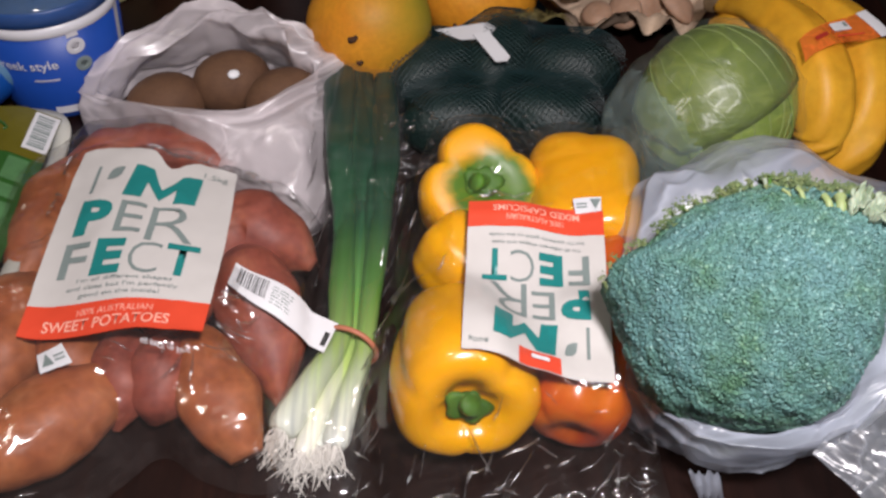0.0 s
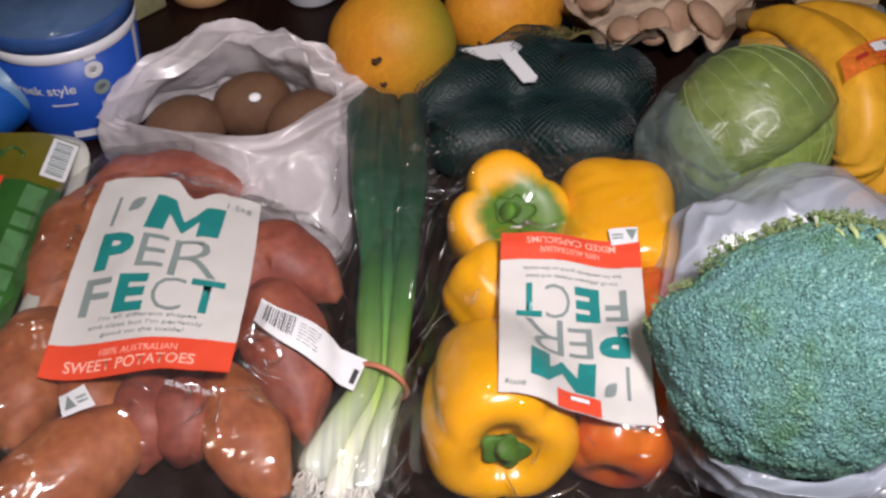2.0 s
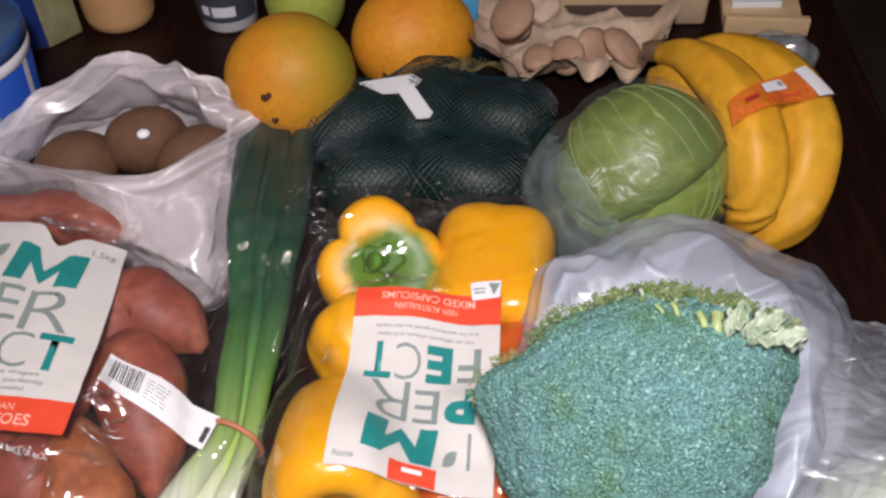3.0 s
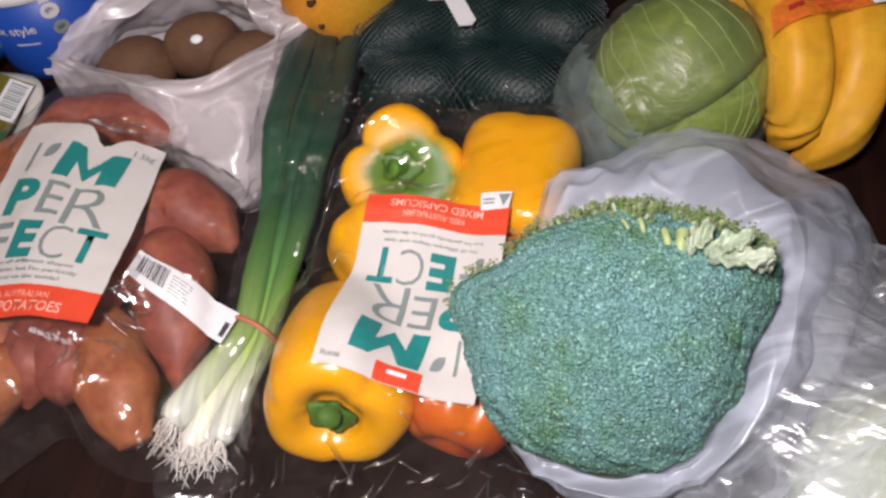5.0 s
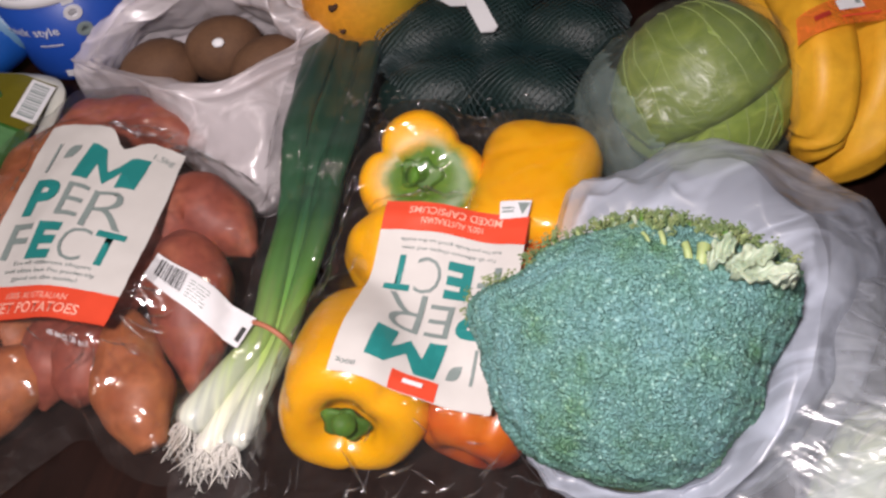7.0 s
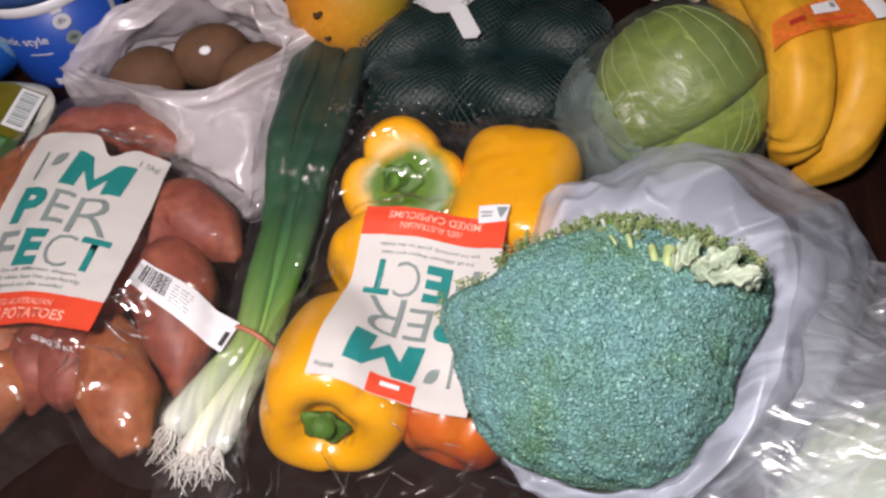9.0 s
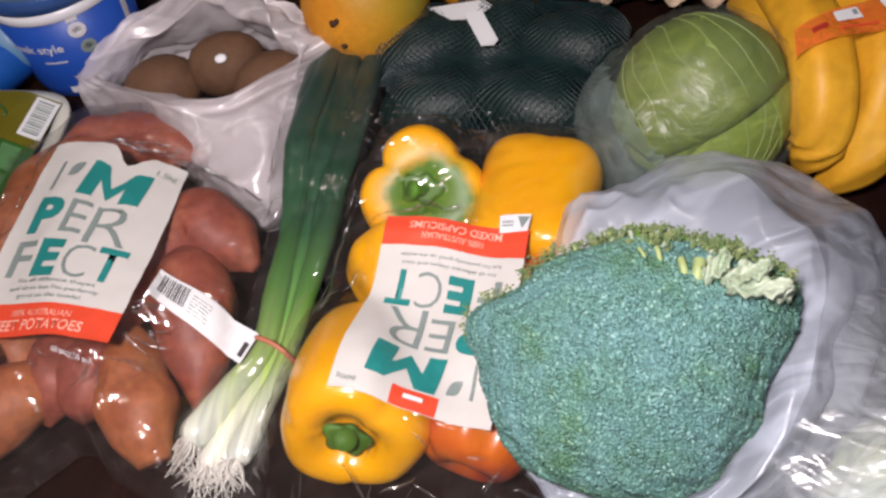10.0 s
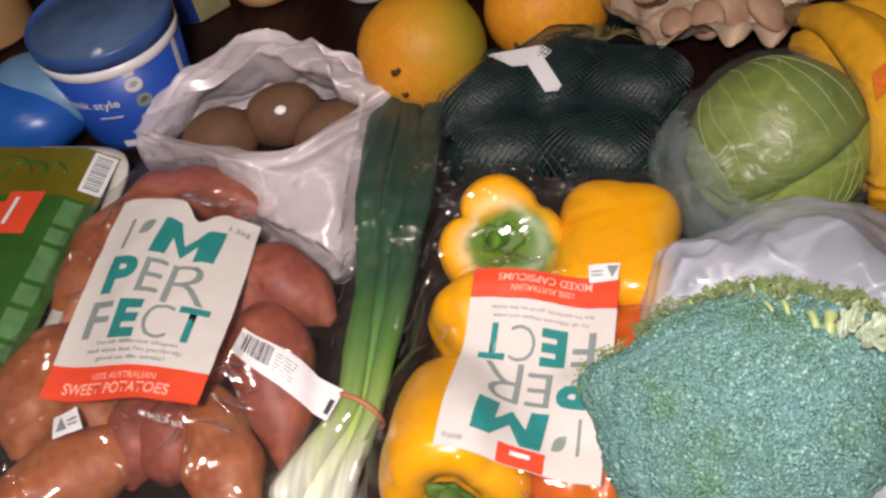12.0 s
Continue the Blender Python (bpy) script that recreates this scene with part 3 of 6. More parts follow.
# ---------- capsicums ----------
def capsicum(centre, axis, size, mat, label, spin=0.0, lobes=4, squash=(1, 1, 1), seed=0.0, boxy=False, cleft=0.15, hollow=1.0):
    prof = [(0.0, -0.40), (0.25, -0.44), (0.50, -0.49), (0.70, -0.49), (0.85, -0.45), (0.94, -0.37), (0.98, -0.24), (0.975, -0.05), (0.98, 0.15),
            (1.0, 0.30), (0.985, 0.40), (0.92, 0.48), (0.79, 0.53), (0.60, 0.54), (0.40, 0.49), (0.2, 0.42), (0.0, 0.39)] if boxy else [(0.0, -0.38), (0.18, -0.42), (0.40, -0.475), (0.60, -0.46), (0.76, -0.39), (0.87, -0.27), (0.94, -0.10), (0.985, 0.08), (1.0, 0.24),
            (0.985, 0.36), (0.93, 0.45), (0.82, 0.52), (0.66, 0.55), (0.48, 0.53), (0.33, 0.46), (0.2, 0.39), (0.0, 0.36)]
    fine = []
    for k in range(len(prof) * 2):
        fine.append(tuple(smooth_at(prof, k / (len(prof) * 2 - 1))))
    # a shallower hollow round the stem
    fine = [(p, 0.5 + (q - 0.5) * hollow) if q >= 0.5 or (p <= 0.7 and q >= 0) else (p, q) for p, q in fine]
    r = size[0]
    prof = [(max(p[0], 0.0) * r, p[1] * size[1]) for p in fine]
    prof[0], prof[-1] = (0.0, prof[0][1]), (0.0, prof[-1][1])
    t = turn_to(axis, spin)

    def shape(a, z):
        groove = abs(math.sin(lobes * a / 2 + 0.25 * math.sin(a + seed))) ** 0.55
        square = 0.97 / (abs(math.cos(a)) ** 3.2 + abs(math.sin(a)) ** 3.2) ** (1 / 3.2) if boxy else 1.0
        return (1.01 - cleft + cleft * groove) * square + 0.05 * nz(math.cos(a) * 2 + seed, math.sin(a) * 2, z * 20 + seed)

    th = thing("capsicum", (centre[0], centre[1], max(0.0, centre[2] - size[0])), label, "capsicum", "capsicums in the pack")
    bm = lathe(prof, 56, centre, t, squash, shape)
    tree = BVHTree.FromBMesh(bm)
    part("flesh", bm, mat, th)
    c = Vector(centre)
    cal = lathe([(0.0, 0.40 * size[1]), (0.18 * r, 0.42 * size[1]), (0.31 * r, 0.475 * size[1]), (0.34 * r, 0.495 * size[1]), (0.26 * r, 0.510 * size[1]), (0.12 * r, 0.50 * size[1]), (0.0, 0.5 * size[1])],
                30, centre, t, (1, 1, 1), lambda a, z: 0.8 + 0.12 * math.cos(5 * a + seed) + 0.14 * math.sin(2 * a + seed))
    part("calyx", cal, GREEN_STEM, th, "green calyx sunk in the top")
    tip = [tuple(c + t @ Vector(p) * 1.0) for p in ((0, 0, 0.46 * size[1]), (0.02 * r, 0.04 * r, 0.51 * size[1]), (0.07 * r, 0.07 * r, 0.545 * size[1]), (0.12 * r, 0.09 * r, 0.57 * size[1]))]
    part("stem", swept(tip, [0.17 * r, 0.12 * r, 0.12 * r, 0.15 * r, 0.14 * r], 12, 10, 0.001, 90), GREEN_STEM, th, "short cut green stem")
    return tree


GREENISH = spotted("yellow_skin_with_green", [(0.3, (0.90, 0.40, 0.002)), (0.7, (0.95, 0.47, 0.004))], (0.09, 0.20, 0.012), (0.008, -0.022, 0.060), 0.027, 0.006, **dict(YELLOW_SKIN, rough=0.40, coat=0.0, gloss=0.4))
pack = [
    capsicum((0.021, 0.478, 0.040), (0.10, -0.56, 0.80), (0.0395, 0.070), GREENISH, "yellow capsicum ripening from green round its stem", 150, 3, seed=1.0, cleft=0.32, hollow=0.35),
    capsicum((0.0890, 0.460, 0.040), (0.06, 0.97, -0.05), (0.0375, 0.086), YELLOW, "large blocky glossy yellow capsicum lying on its side", 0, 4, (1.0, 1.0, 1.0), seed=2.2, boxy=True, cleft=0.09),
    capsicum((0.0085, 0.340, 0.041), (0.10, -0.93, 0.30), (0.0405, 0.086), YELLOW, "glossy yellow capsicum with a green stem hollow", 35, 3, seed=3.7, cleft=0.20),
    capsicum((0.022, 0.412, 0.034), (-0.5, 0.6, 0.2), (0.032, 0.064), YELLOW, "small yellow capsicum half hidden under the printed label", 0, 3, seed=4.4),
    capsicum((0.076, 0.332, 0.033), (0.2, 0.9, 0.2), (0.034, 0.066), ORANGE_RED, "orange-red capsicum under the printed label", 30, 4, seed=5.1),
    capsicum((0.088, 0.392, 0.034), (0.9, 0.3, 0.1), (0.033, 0.064), ORANGE_RED, "red capsicum under the printed label", 0, 4, seed=6.6),
]
LABEL_CAP = [(0.087, 0.302, 0.068), (0.009, 0.308, 0.078), (0.015, 0.421, 0.082), (0.093, 0.421, 0.075)]
cap_edge = [(-0.056, 0.282, 0.000), (-0.057, 0.366, 0.000), (-0.039, 0.456, 0.020), (-0.046, 0.581, 0.010), (0.015, 0.586, 0.010), (0.096, 0.574, 0.010), (0.132, 0.543, 0.000), (0.125, 0.42), (0.118, 0.36), (0.120, 0.30), (0.118, 0.250), (0.06, 0.232), (0.0, 0.236), (-0.05, 0.245)]


capfilm = Drape(pack + [bed_tree(LABEL_CAP, lambda u, v: (0.004 + 0.010 * u) * math.sin(math.pi * v) + 0.003 * math.sin(2 * math.pi * u))], cap_edge, 0.002, rounds=260, sag=0.00008, wrinkle=0.0020, size=34.0, seed=3.0, slack=0.003, spread=3, crumple=3.0, deep=0.009, creases=260, calm=[[p[:2] for p in LABEL_CAP]])
cap_bag = thing("capsicum_pack", (0.05, 0.38, 0.0), "clear plastic produce bag with a printed label over the capsicums", "plastic bag")
part("film", capfilm.sheet(), CRISP, cap_bag, "crinkled clear plastic film")
tagged(part("film_folds", capfilm.folds(250, 6), PINCH, cap_bag, "sharp shiny creases in the film"), kind="stuff")

hem = []
for k in range(46):
    u = R.random()
    p = Vector((-0.040, 0.534, 0.050)).lerp(Vector((0.085, 0.522, 0.062)), u ** 1.6) + Vector((R.gauss(0, 0.004), R.gauss(0, 0.006), R.gauss(0, 0.005)))
    a, ln = R.gauss(0.2, 0.9), R.uniform(0.002, 0.007)
    q = p + Vector((math.cos(a) * ln, math.sin(a) * ln, R.uniform(-0.002, 0.002)))
    hem.append(swept([tuple(p), tuple(p.lerp(q, 0.5) + Vector((R.gauss(0, 0.001), R.gauss(0, 0.001), 0.001))), tuple(q)], [0.0002, R.uniform(0.0006, 0.0013), 0.0002], 6, 8, flat=0.5))
tagged(part("gathered_hem", joined(hem), PINCH, cap_bag, "shiny crumpled far end of the pack"), kind="stuff")


def brand_label(parent, quad, lines, weight, weight_at, small):
    """The cream label with its three rows of large letters and red band; v runs from the band upwards."""
    sheet = part("label", quad.panel(0, 0.15, 1, 1, 0.0, 26), WHITE_PRINT, parent, "cream printed label with large teal and grey letters")
    part("red_band", quad.panel(0, 0, 1, 0.15, 0.0002, 22), RED_PRINT, sheet, "red band with pale print")
    for text, u, v, w, h, bold, mat in lines:
        shape = block(HEAVY_M, quad, u, v, w, h) if text == "M" else letters(text, quad, u, v, w, h, bold)
        part("lettering", shape, mat, sheet, smooth=False)
    part("lettering", letters("100% AUSTRALIAN", quad, 0.30, 0.088, 0.42, 0.030, 0.0), SALMON_PRINT, sheet, smooth=False)
    for text, u, v, w, h in small:
        part("lettering", letters(text, quad, u, v, w, h, 0.004), GREY_PRINT, sheet, smooth=False)
    part("lettering", letters(weight, quad, *weight_at, 0.0), GREY_PRINT, sheet, smooth=False)
    leaf = []
    for k in range(9):
        s = k / 8
        leaf.append((0.235 + 0.085 * s, 0.80 + 0.075 * s, 0.022 * math.sin(math.pi * s) + 0.001))
    bm = bmesh.new()
    left = [bm.verts.new(quad.at(u - d, v + d, 0.0009)) for u, v, d in leaf]
    right = [bm.verts.new(quad.at(u + d, v - d, 0.0009)) for u, v, d in leaf]
    for k in range(8):
        bm.faces.new((left[k], right[k], right[k + 1], left[k + 1]))
    part("leaf_mark", bm, GREY_PRINT, sheet, smooth=False)
    return sheet


BIG = [("I", 0.150, 0.72, 0.022, 0.16, 0.0, GREY_PRINT), ("M", 0.36, 0.705, 0.44, 0.190, 0.035, TEAL_PRINT),
       ("P", 0.135, 0.490, 0.20, 0.190, 0.05, TEAL_PRINT), ("E", 0.375, 0.500, 0.16, 0.175, 0.0, GREY_PRINT), ("R", 0.57, 0.465, 0.26, 0.215, -0.012, GREY_PRINT),
       ("F", 0.12, 0.275, 0.15, 0.175, 0.015, GREY_PRINT), ("E", 0.310, 0.275, 0.17, 0.185, 0.05, TEAL_PRINT), ("C", 0.515, 0.275, 0.17, 0.180, -0.014, GREY_PRINT), ("T", 0.71, 0.275, 0.175, 0.180, 0.025, TEAL_PRINT)]
capq = Quad(capfilm, LABEL_CAP, 0.0012, 8)
# read from the far side: the near edge is the label's top
capq.c = [Vector(LABEL_CAP[3][:2]), Vector(LABEL_CAP[2][:2]), Vector(LABEL_CAP[1][:2]), Vector(LABEL_CAP[0][:2])]
sheet = brand_label(cap_bag, capq, BIG, "800g", (0.83, 0.935, 0.13, 0.03), [("I'm all different shapes and sizes", 0.18, 0.226, 0.64, 0.024), ("but I'm perfectly good on the inside", 0.15, 0.186, 0.69, 0.024)])
part("lettering", letters("MIXED CAPSICUMS", capq, 0.18, 0.030, 0.64, 0.042, 0.01), SALMON_PRINT, sheet, smooth=False)
tag_box = part("red_tag", capq.panel(0.35, 0.905, 0.63, 1.0, 0.0008, 16), RED_PRINT, sheet, "red tag with a plain white mark")
part("white_mark", capq.panel(0.43, 0.940, 0.55, 0.962, 0.0030, 8), PAPER_WHITE, tag_box)
stick_q = Quad(capfilm, [(0.077, 0.418, 0.080), (0.092, 0.420, 0.080), (0.093, 0.431, 0.080), (0.076, 0.429, 0.080)], 0.002)
stk = part("sticker", stick_q.panel(0, 0, 1, 1, 0, 5), PAPER_WHITE, cap_bag, "small white sticker with a dark triangle")
bm = bmesh.new()
bm.faces.new([bm.verts.new(stick_q.at(u, v, 0.0006)) for u, v in ((0.78, 0.15), (0.58, 0.85), (0.98, 0.85))])
part("triangle_mark", bm, GREY_PRINT, stk, smooth=False)
part("print_bars", bars(stick_q, 0.08, 0.3, 0.4, 0.4, 2, 0.0006), GREY_PRINT, stk, smooth=False)

# ---------- sweet potatoes ----------
def sweet_potato(path, radii, mat, label, seed):
    low = min(p[2] for p in path)
    bm = swept(path, radii, 24, 34, 0.0035, 45.0, 0.95, seed=seed)
    tree = BVHTree.FromBMesh(bm)
    mid = path[len(path) // 2]
    solo("sweet_potato", bm, mat, (mid[0], mid[1], max(0.0, mid[2] - max(radii))), label, "sweet potato", "sweet potatoes in the bag")
    return tree


spuds = [
    sweet_potato([(-0.262, 0.522, 0.026), (-0.228, 0.530, 0.030), (-0.190, 0.528, 0.032), (-0.143, 0.514, 0.030)], [0.004, 0.017, 0.020, 0.017, 0.004], POTATO, "long pinkish-red sweet potato lying across the bag", 1.0),
    sweet_potato([(-0.246, 0.536, 0.024), (-0.258, 0.494, 0.024), (-0.260, 0.449, 0.024), (-0.262, 0.411, 0.022)], [0.006, 0.019, 0.0215, 0.019, 0.005], POTATO_PALE, "pale orange sweet potato along the bag's side", 2.0),
    sweet_potato([(-0.253, 0.417, 0.026), (-0.255, 0.383, 0.029), (-0.252, 0.353, 0.029), (-0.250, 0.321, 0.024)], [0.006, 0.022, 0.0245, 0.021, 0.005], POTATO_PALE, "fat orange sweet potato at the bag's edge", 3.0),
    sweet_potato([(-0.252, 0.278, 0.020), (-0.227, 0.297, 0.025), (-0.202, 0.316, 0.029), (-0.178, 0.344, 0.028)], [0.010, 0.023, 0.0265, 0.022, 0.006], POTATO_PALE, "orange-pink sweet potato across the bag's end", 4.0),
    sweet_potato([(-0.183, 0.369, 0.030), (-0.179, 0.344, 0.030), (-0.179, 0.329, 0.024), (-0.180, 0.313, 0.012)], [0.006, 0.017, 0.019, 0.015, 0.003], POTATO, "slim pink sweet potato with a pointed end", 5.0),
    sweet_potato([(-0.146, 0.373, 0.030), (-0.134, 0.345, 0.029), (-0.121, 0.321, 0.025), (-0.106, 0.295, 0.014)], [0.006, 0.0175, 0.0215, 0.0205, 0.009], POTATO_PALE, "plump orange sweet potato at the bag's corner", 6.0),
    sweet_potato([(-0.149, 0.414, 0.035), (-0.129, 0.442, 0.038), (-0.108, 0.442, 0.036), (-0.080, 0.425, 0.028)], [0.005, 0.021, 0.025, 0.021, 0.005], POTATO, "reddish sweet potato with a pale cut tip", 7.0),
    sweet_potato([(-0.129, 0.438, 0.030), (-0.111, 0.396, 0.031), (-0.099, 0.360, 0.021), (-0.091, 0.328, 0.010)], [0.007, 0.024, 0.024, 0.015, 0.003], POTATO, "purplish-pink sweet potato tapering to a point", 8.0),
    sweet_potato([(-0.229, 0.514, 0.030), (-0.205, 0.462, 0.036), (-0.186, 0.412, 0.037), (-0.174, 0.382, 0.030)], [0.008, 0.025, 0.028, 0.024, 0.008], POTATO, "sweet potato under the printed label", 9.0),
    sweet_potato([(-0.172, 0.496, 0.030), (-0.160, 0.437, 0.036), (-0.159, 0.393, 0.037), (-0.160, 0.360, 0.030)], [0.008, 0.023, 0.027, 0.024, 0.008], POTATO, "sweet potato under the printed label", 10.0),
    sweet_potato([(-0.239, 0.448, 0.026), (-0.222, 0.404, 0.027), (-0.214, 0.361, 0.025), (-0.212, 0.334, 0.022)], [0.008, 0.022, 0.024, 0.021, 0.008], POTATO_PALE, "orange sweet potato under the printed label", 11.0),
    sweet_potato([(-0.161, 0.365, 0.030), (-0.159, 0.344, 0.030), (-0.158, 0.329, 0.024), (-0.162, 0.318, 0.012)], [0.006, 0.018, 0.021, 0.017, 0.004], POTATO, "small pink sweet potato near the bag's end", 12.0),
]
spud_edge = [(-0.246, 0.222, 0.000), (-0.315, 0.36), (-0.295, 0.44), (-0.290, 0.549, 0.010), (-0.249, 0.559, 0.020), (-0.194, 0.556, 0.030), (-0.144, 0.568, 0.030), (-0.089, 0.580, 0.030), (-0.073, 0.548, 0.020), (-0.075, 0.459, 0.000), (-0.080, 0.368, 0.000), (-0.086, 0.290, 0.000), (-0.093, 0.280, 0.000), (-0.108, 0.280, 0.000), (-0.131, 0.288, 0.000), (-0.155, 0.302, 0.000), (-0.180, 0.277, 0.000), (-0.209, 0.240, 0.000)]
LABEL_SPUD = [(-0.234, 0.347, 0.048), (-0.127, 0.336, 0.067), (-0.129, 0.470, 0.062), (-0.2295, 0.491, 0.061)]
spudfilm = Drape(spuds + [bed_tree(LABEL_SPUD, lambda u, v: 0.004 * math.sin(2 * math.pi * (u + 0.4 * v)) - 0.003 * math.sin(math.pi * v))], spud_edge, 0.0022, rounds=260, sag=0.00007, wrinkle=0.0022, size=32.0, seed=8.0, slack=0.003, spread=3, crumple=2.8, deep=0.008, creases=240, calm=[[p[:2] for p in LABEL_SPUD]])
spud_bag = thing("sweet_potato_bag", (-0.18, 0.40, 0.0), "clear plastic bag with a printed label full of sweet potatoes", "plastic bag")
part("film", spudfilm.sheet(), CLEAR, spud_bag, "crinkled clear plastic film")
tagged(part("film_folds", spudfilm.folds(210, 5), PINCH, spud_bag, "sharp shiny creases in the film"), kind="stuff")
def torn_top(u, v):
    """The label's free edge dips in a notch, and its side bows."""
    return 0.02 * math.sin(math.pi * v) * (2 * u - 1), v ** 3 * (0.05 * math.sin(math.pi * u) - 0.11 * math.exp(-((u - 0.60) / 0.09) ** 2))


spudq = Quad(spudfilm, LABEL_SPUD, 0.0012, 12, torn_top)
sheet = brand_label(spud_bag, spudq, BIG, "1.5kg", (0.80, 0.90, 0.15, 0.045), [("I'm all different shapes", 0.25, 0.240, 0.53, 0.026), ("and sizes but I'm perfectly", 0.20, 0.204, 0.62, 0.026), ("good on the inside!", 0.28, 0.168, 0.45, 0.026)])
part("lettering", letters("SWEET POTATOES", spudq, 0.12, 0.025, 0.70, 0.048, 0.012), SALMON_PRINT, sheet, smooth=False)
bk_q = Quad(spudfilm, [(-0.159, 0.329, 0.073), (-0.131, 0.323, 0.073), (-0.131, 0.326, 0.073), (-0.159, 0.332, 0.073)], 0.0035)
part("lettering", letters("SEE BACK OF PACK", bk_q, 0.02, 0.1, 0.96, 0.7, 0.0, cut=0.3), PAPER_WHITE, spud_bag, smooth=False)
st_q = Quad(spudfilm, [(-0.212, 0.319, 0.055), (-0.197, 0.327, 0.055), (-0.207, 0.341, 0.055), (-0.219, 0.334, 0.055)], 0.0022)
stk = part("sticker", st_q.panel(0, 0, 1, 1, 0, 5), PAPER_WHITE, spud_bag, "small white sticker with a dark triangle")
bm = bmesh.new()
bm.faces.new([bm.verts.new(st_q.at(u, v, 0.0006)) for u, v in ((0.12, 0.2), (0.5, 0.2), (0.31, 0.85))])
part("triangle_mark", bm, GREY_PRINT, stk, smooth=False)
part("print_bars", bars(st_q, 0.55, 0.3, 0.35, 0.4, 2, 0.0006), GREY_PRINT, stk, smooth=False)

# ---------- spring onions ----------
def onion_mat():
    mat, tree, bsdf = shader("spring_onion_skin", Roughness=0.32)
    tc = tree.nodes.new("ShaderNodeTexCoord")
    sep = tree.nodes.new("ShaderNodeSeparateXYZ")
    tree.links.new(tc.outputs["Object"], sep.inputs[0])
    streak = noise_out(tree, coords(tree, (330, 5, 30)), 1.0, 4.0)
    add = tree.nodes.new("ShaderNodeMath")
    add.operation = "MULTIPLY_ADD"
    tree.links.new(streak, add.inputs[0])
    add.inputs[1].default_value = 0.05
    tree.links.new(sep.outputs[1], add.inputs[2])
    rng = node(tree, "ShaderNodeMapRange")
    tree.links.new(add.outputs[0], rng.inputs[0])
    rng.inputs[1].default_value, rng.inputs[2].default_value = 0.025, 0.305
    col = ramp(tree, rng.outputs[0], [(0.0, (0.80, 0.80, 0.77)), (0.15, (0.66, 0.70, 0.55)), (0.27, (0.30, 0.42, 0.12)), (0.42, (0.085, 0.23, 0.038)), (0.60, (0.016, 0.072, 0.030)), (1.0, (0.008, 0.042, 0.030))])
    col = (blend(tree, 0.6, col, ramp(tree, streak, [(0.3, (0.45, 0.5, 0.5)), (0.6, (1.1, 1.1, 1.1)), (0.78, (2.0, 1.9, 1.9))]), "MULTIPLY"))
    info = tree.nodes.new("ShaderNodeObjectInfo")
    tree.links.new(blend(tree, 1.0, col, ramp(tree, info.outputs["Random"], [(0.0, (0.72, 0.74, 0.76)), (0.5, (1.0, 1.0, 1.0)), (1.0, (1.30, 1.22, 1.15))]), "MULTIPLY"), bsdf.inputs["Base Color"])
    relief(tree, bsdf, streak, 0.2, 0.001)
    return mat


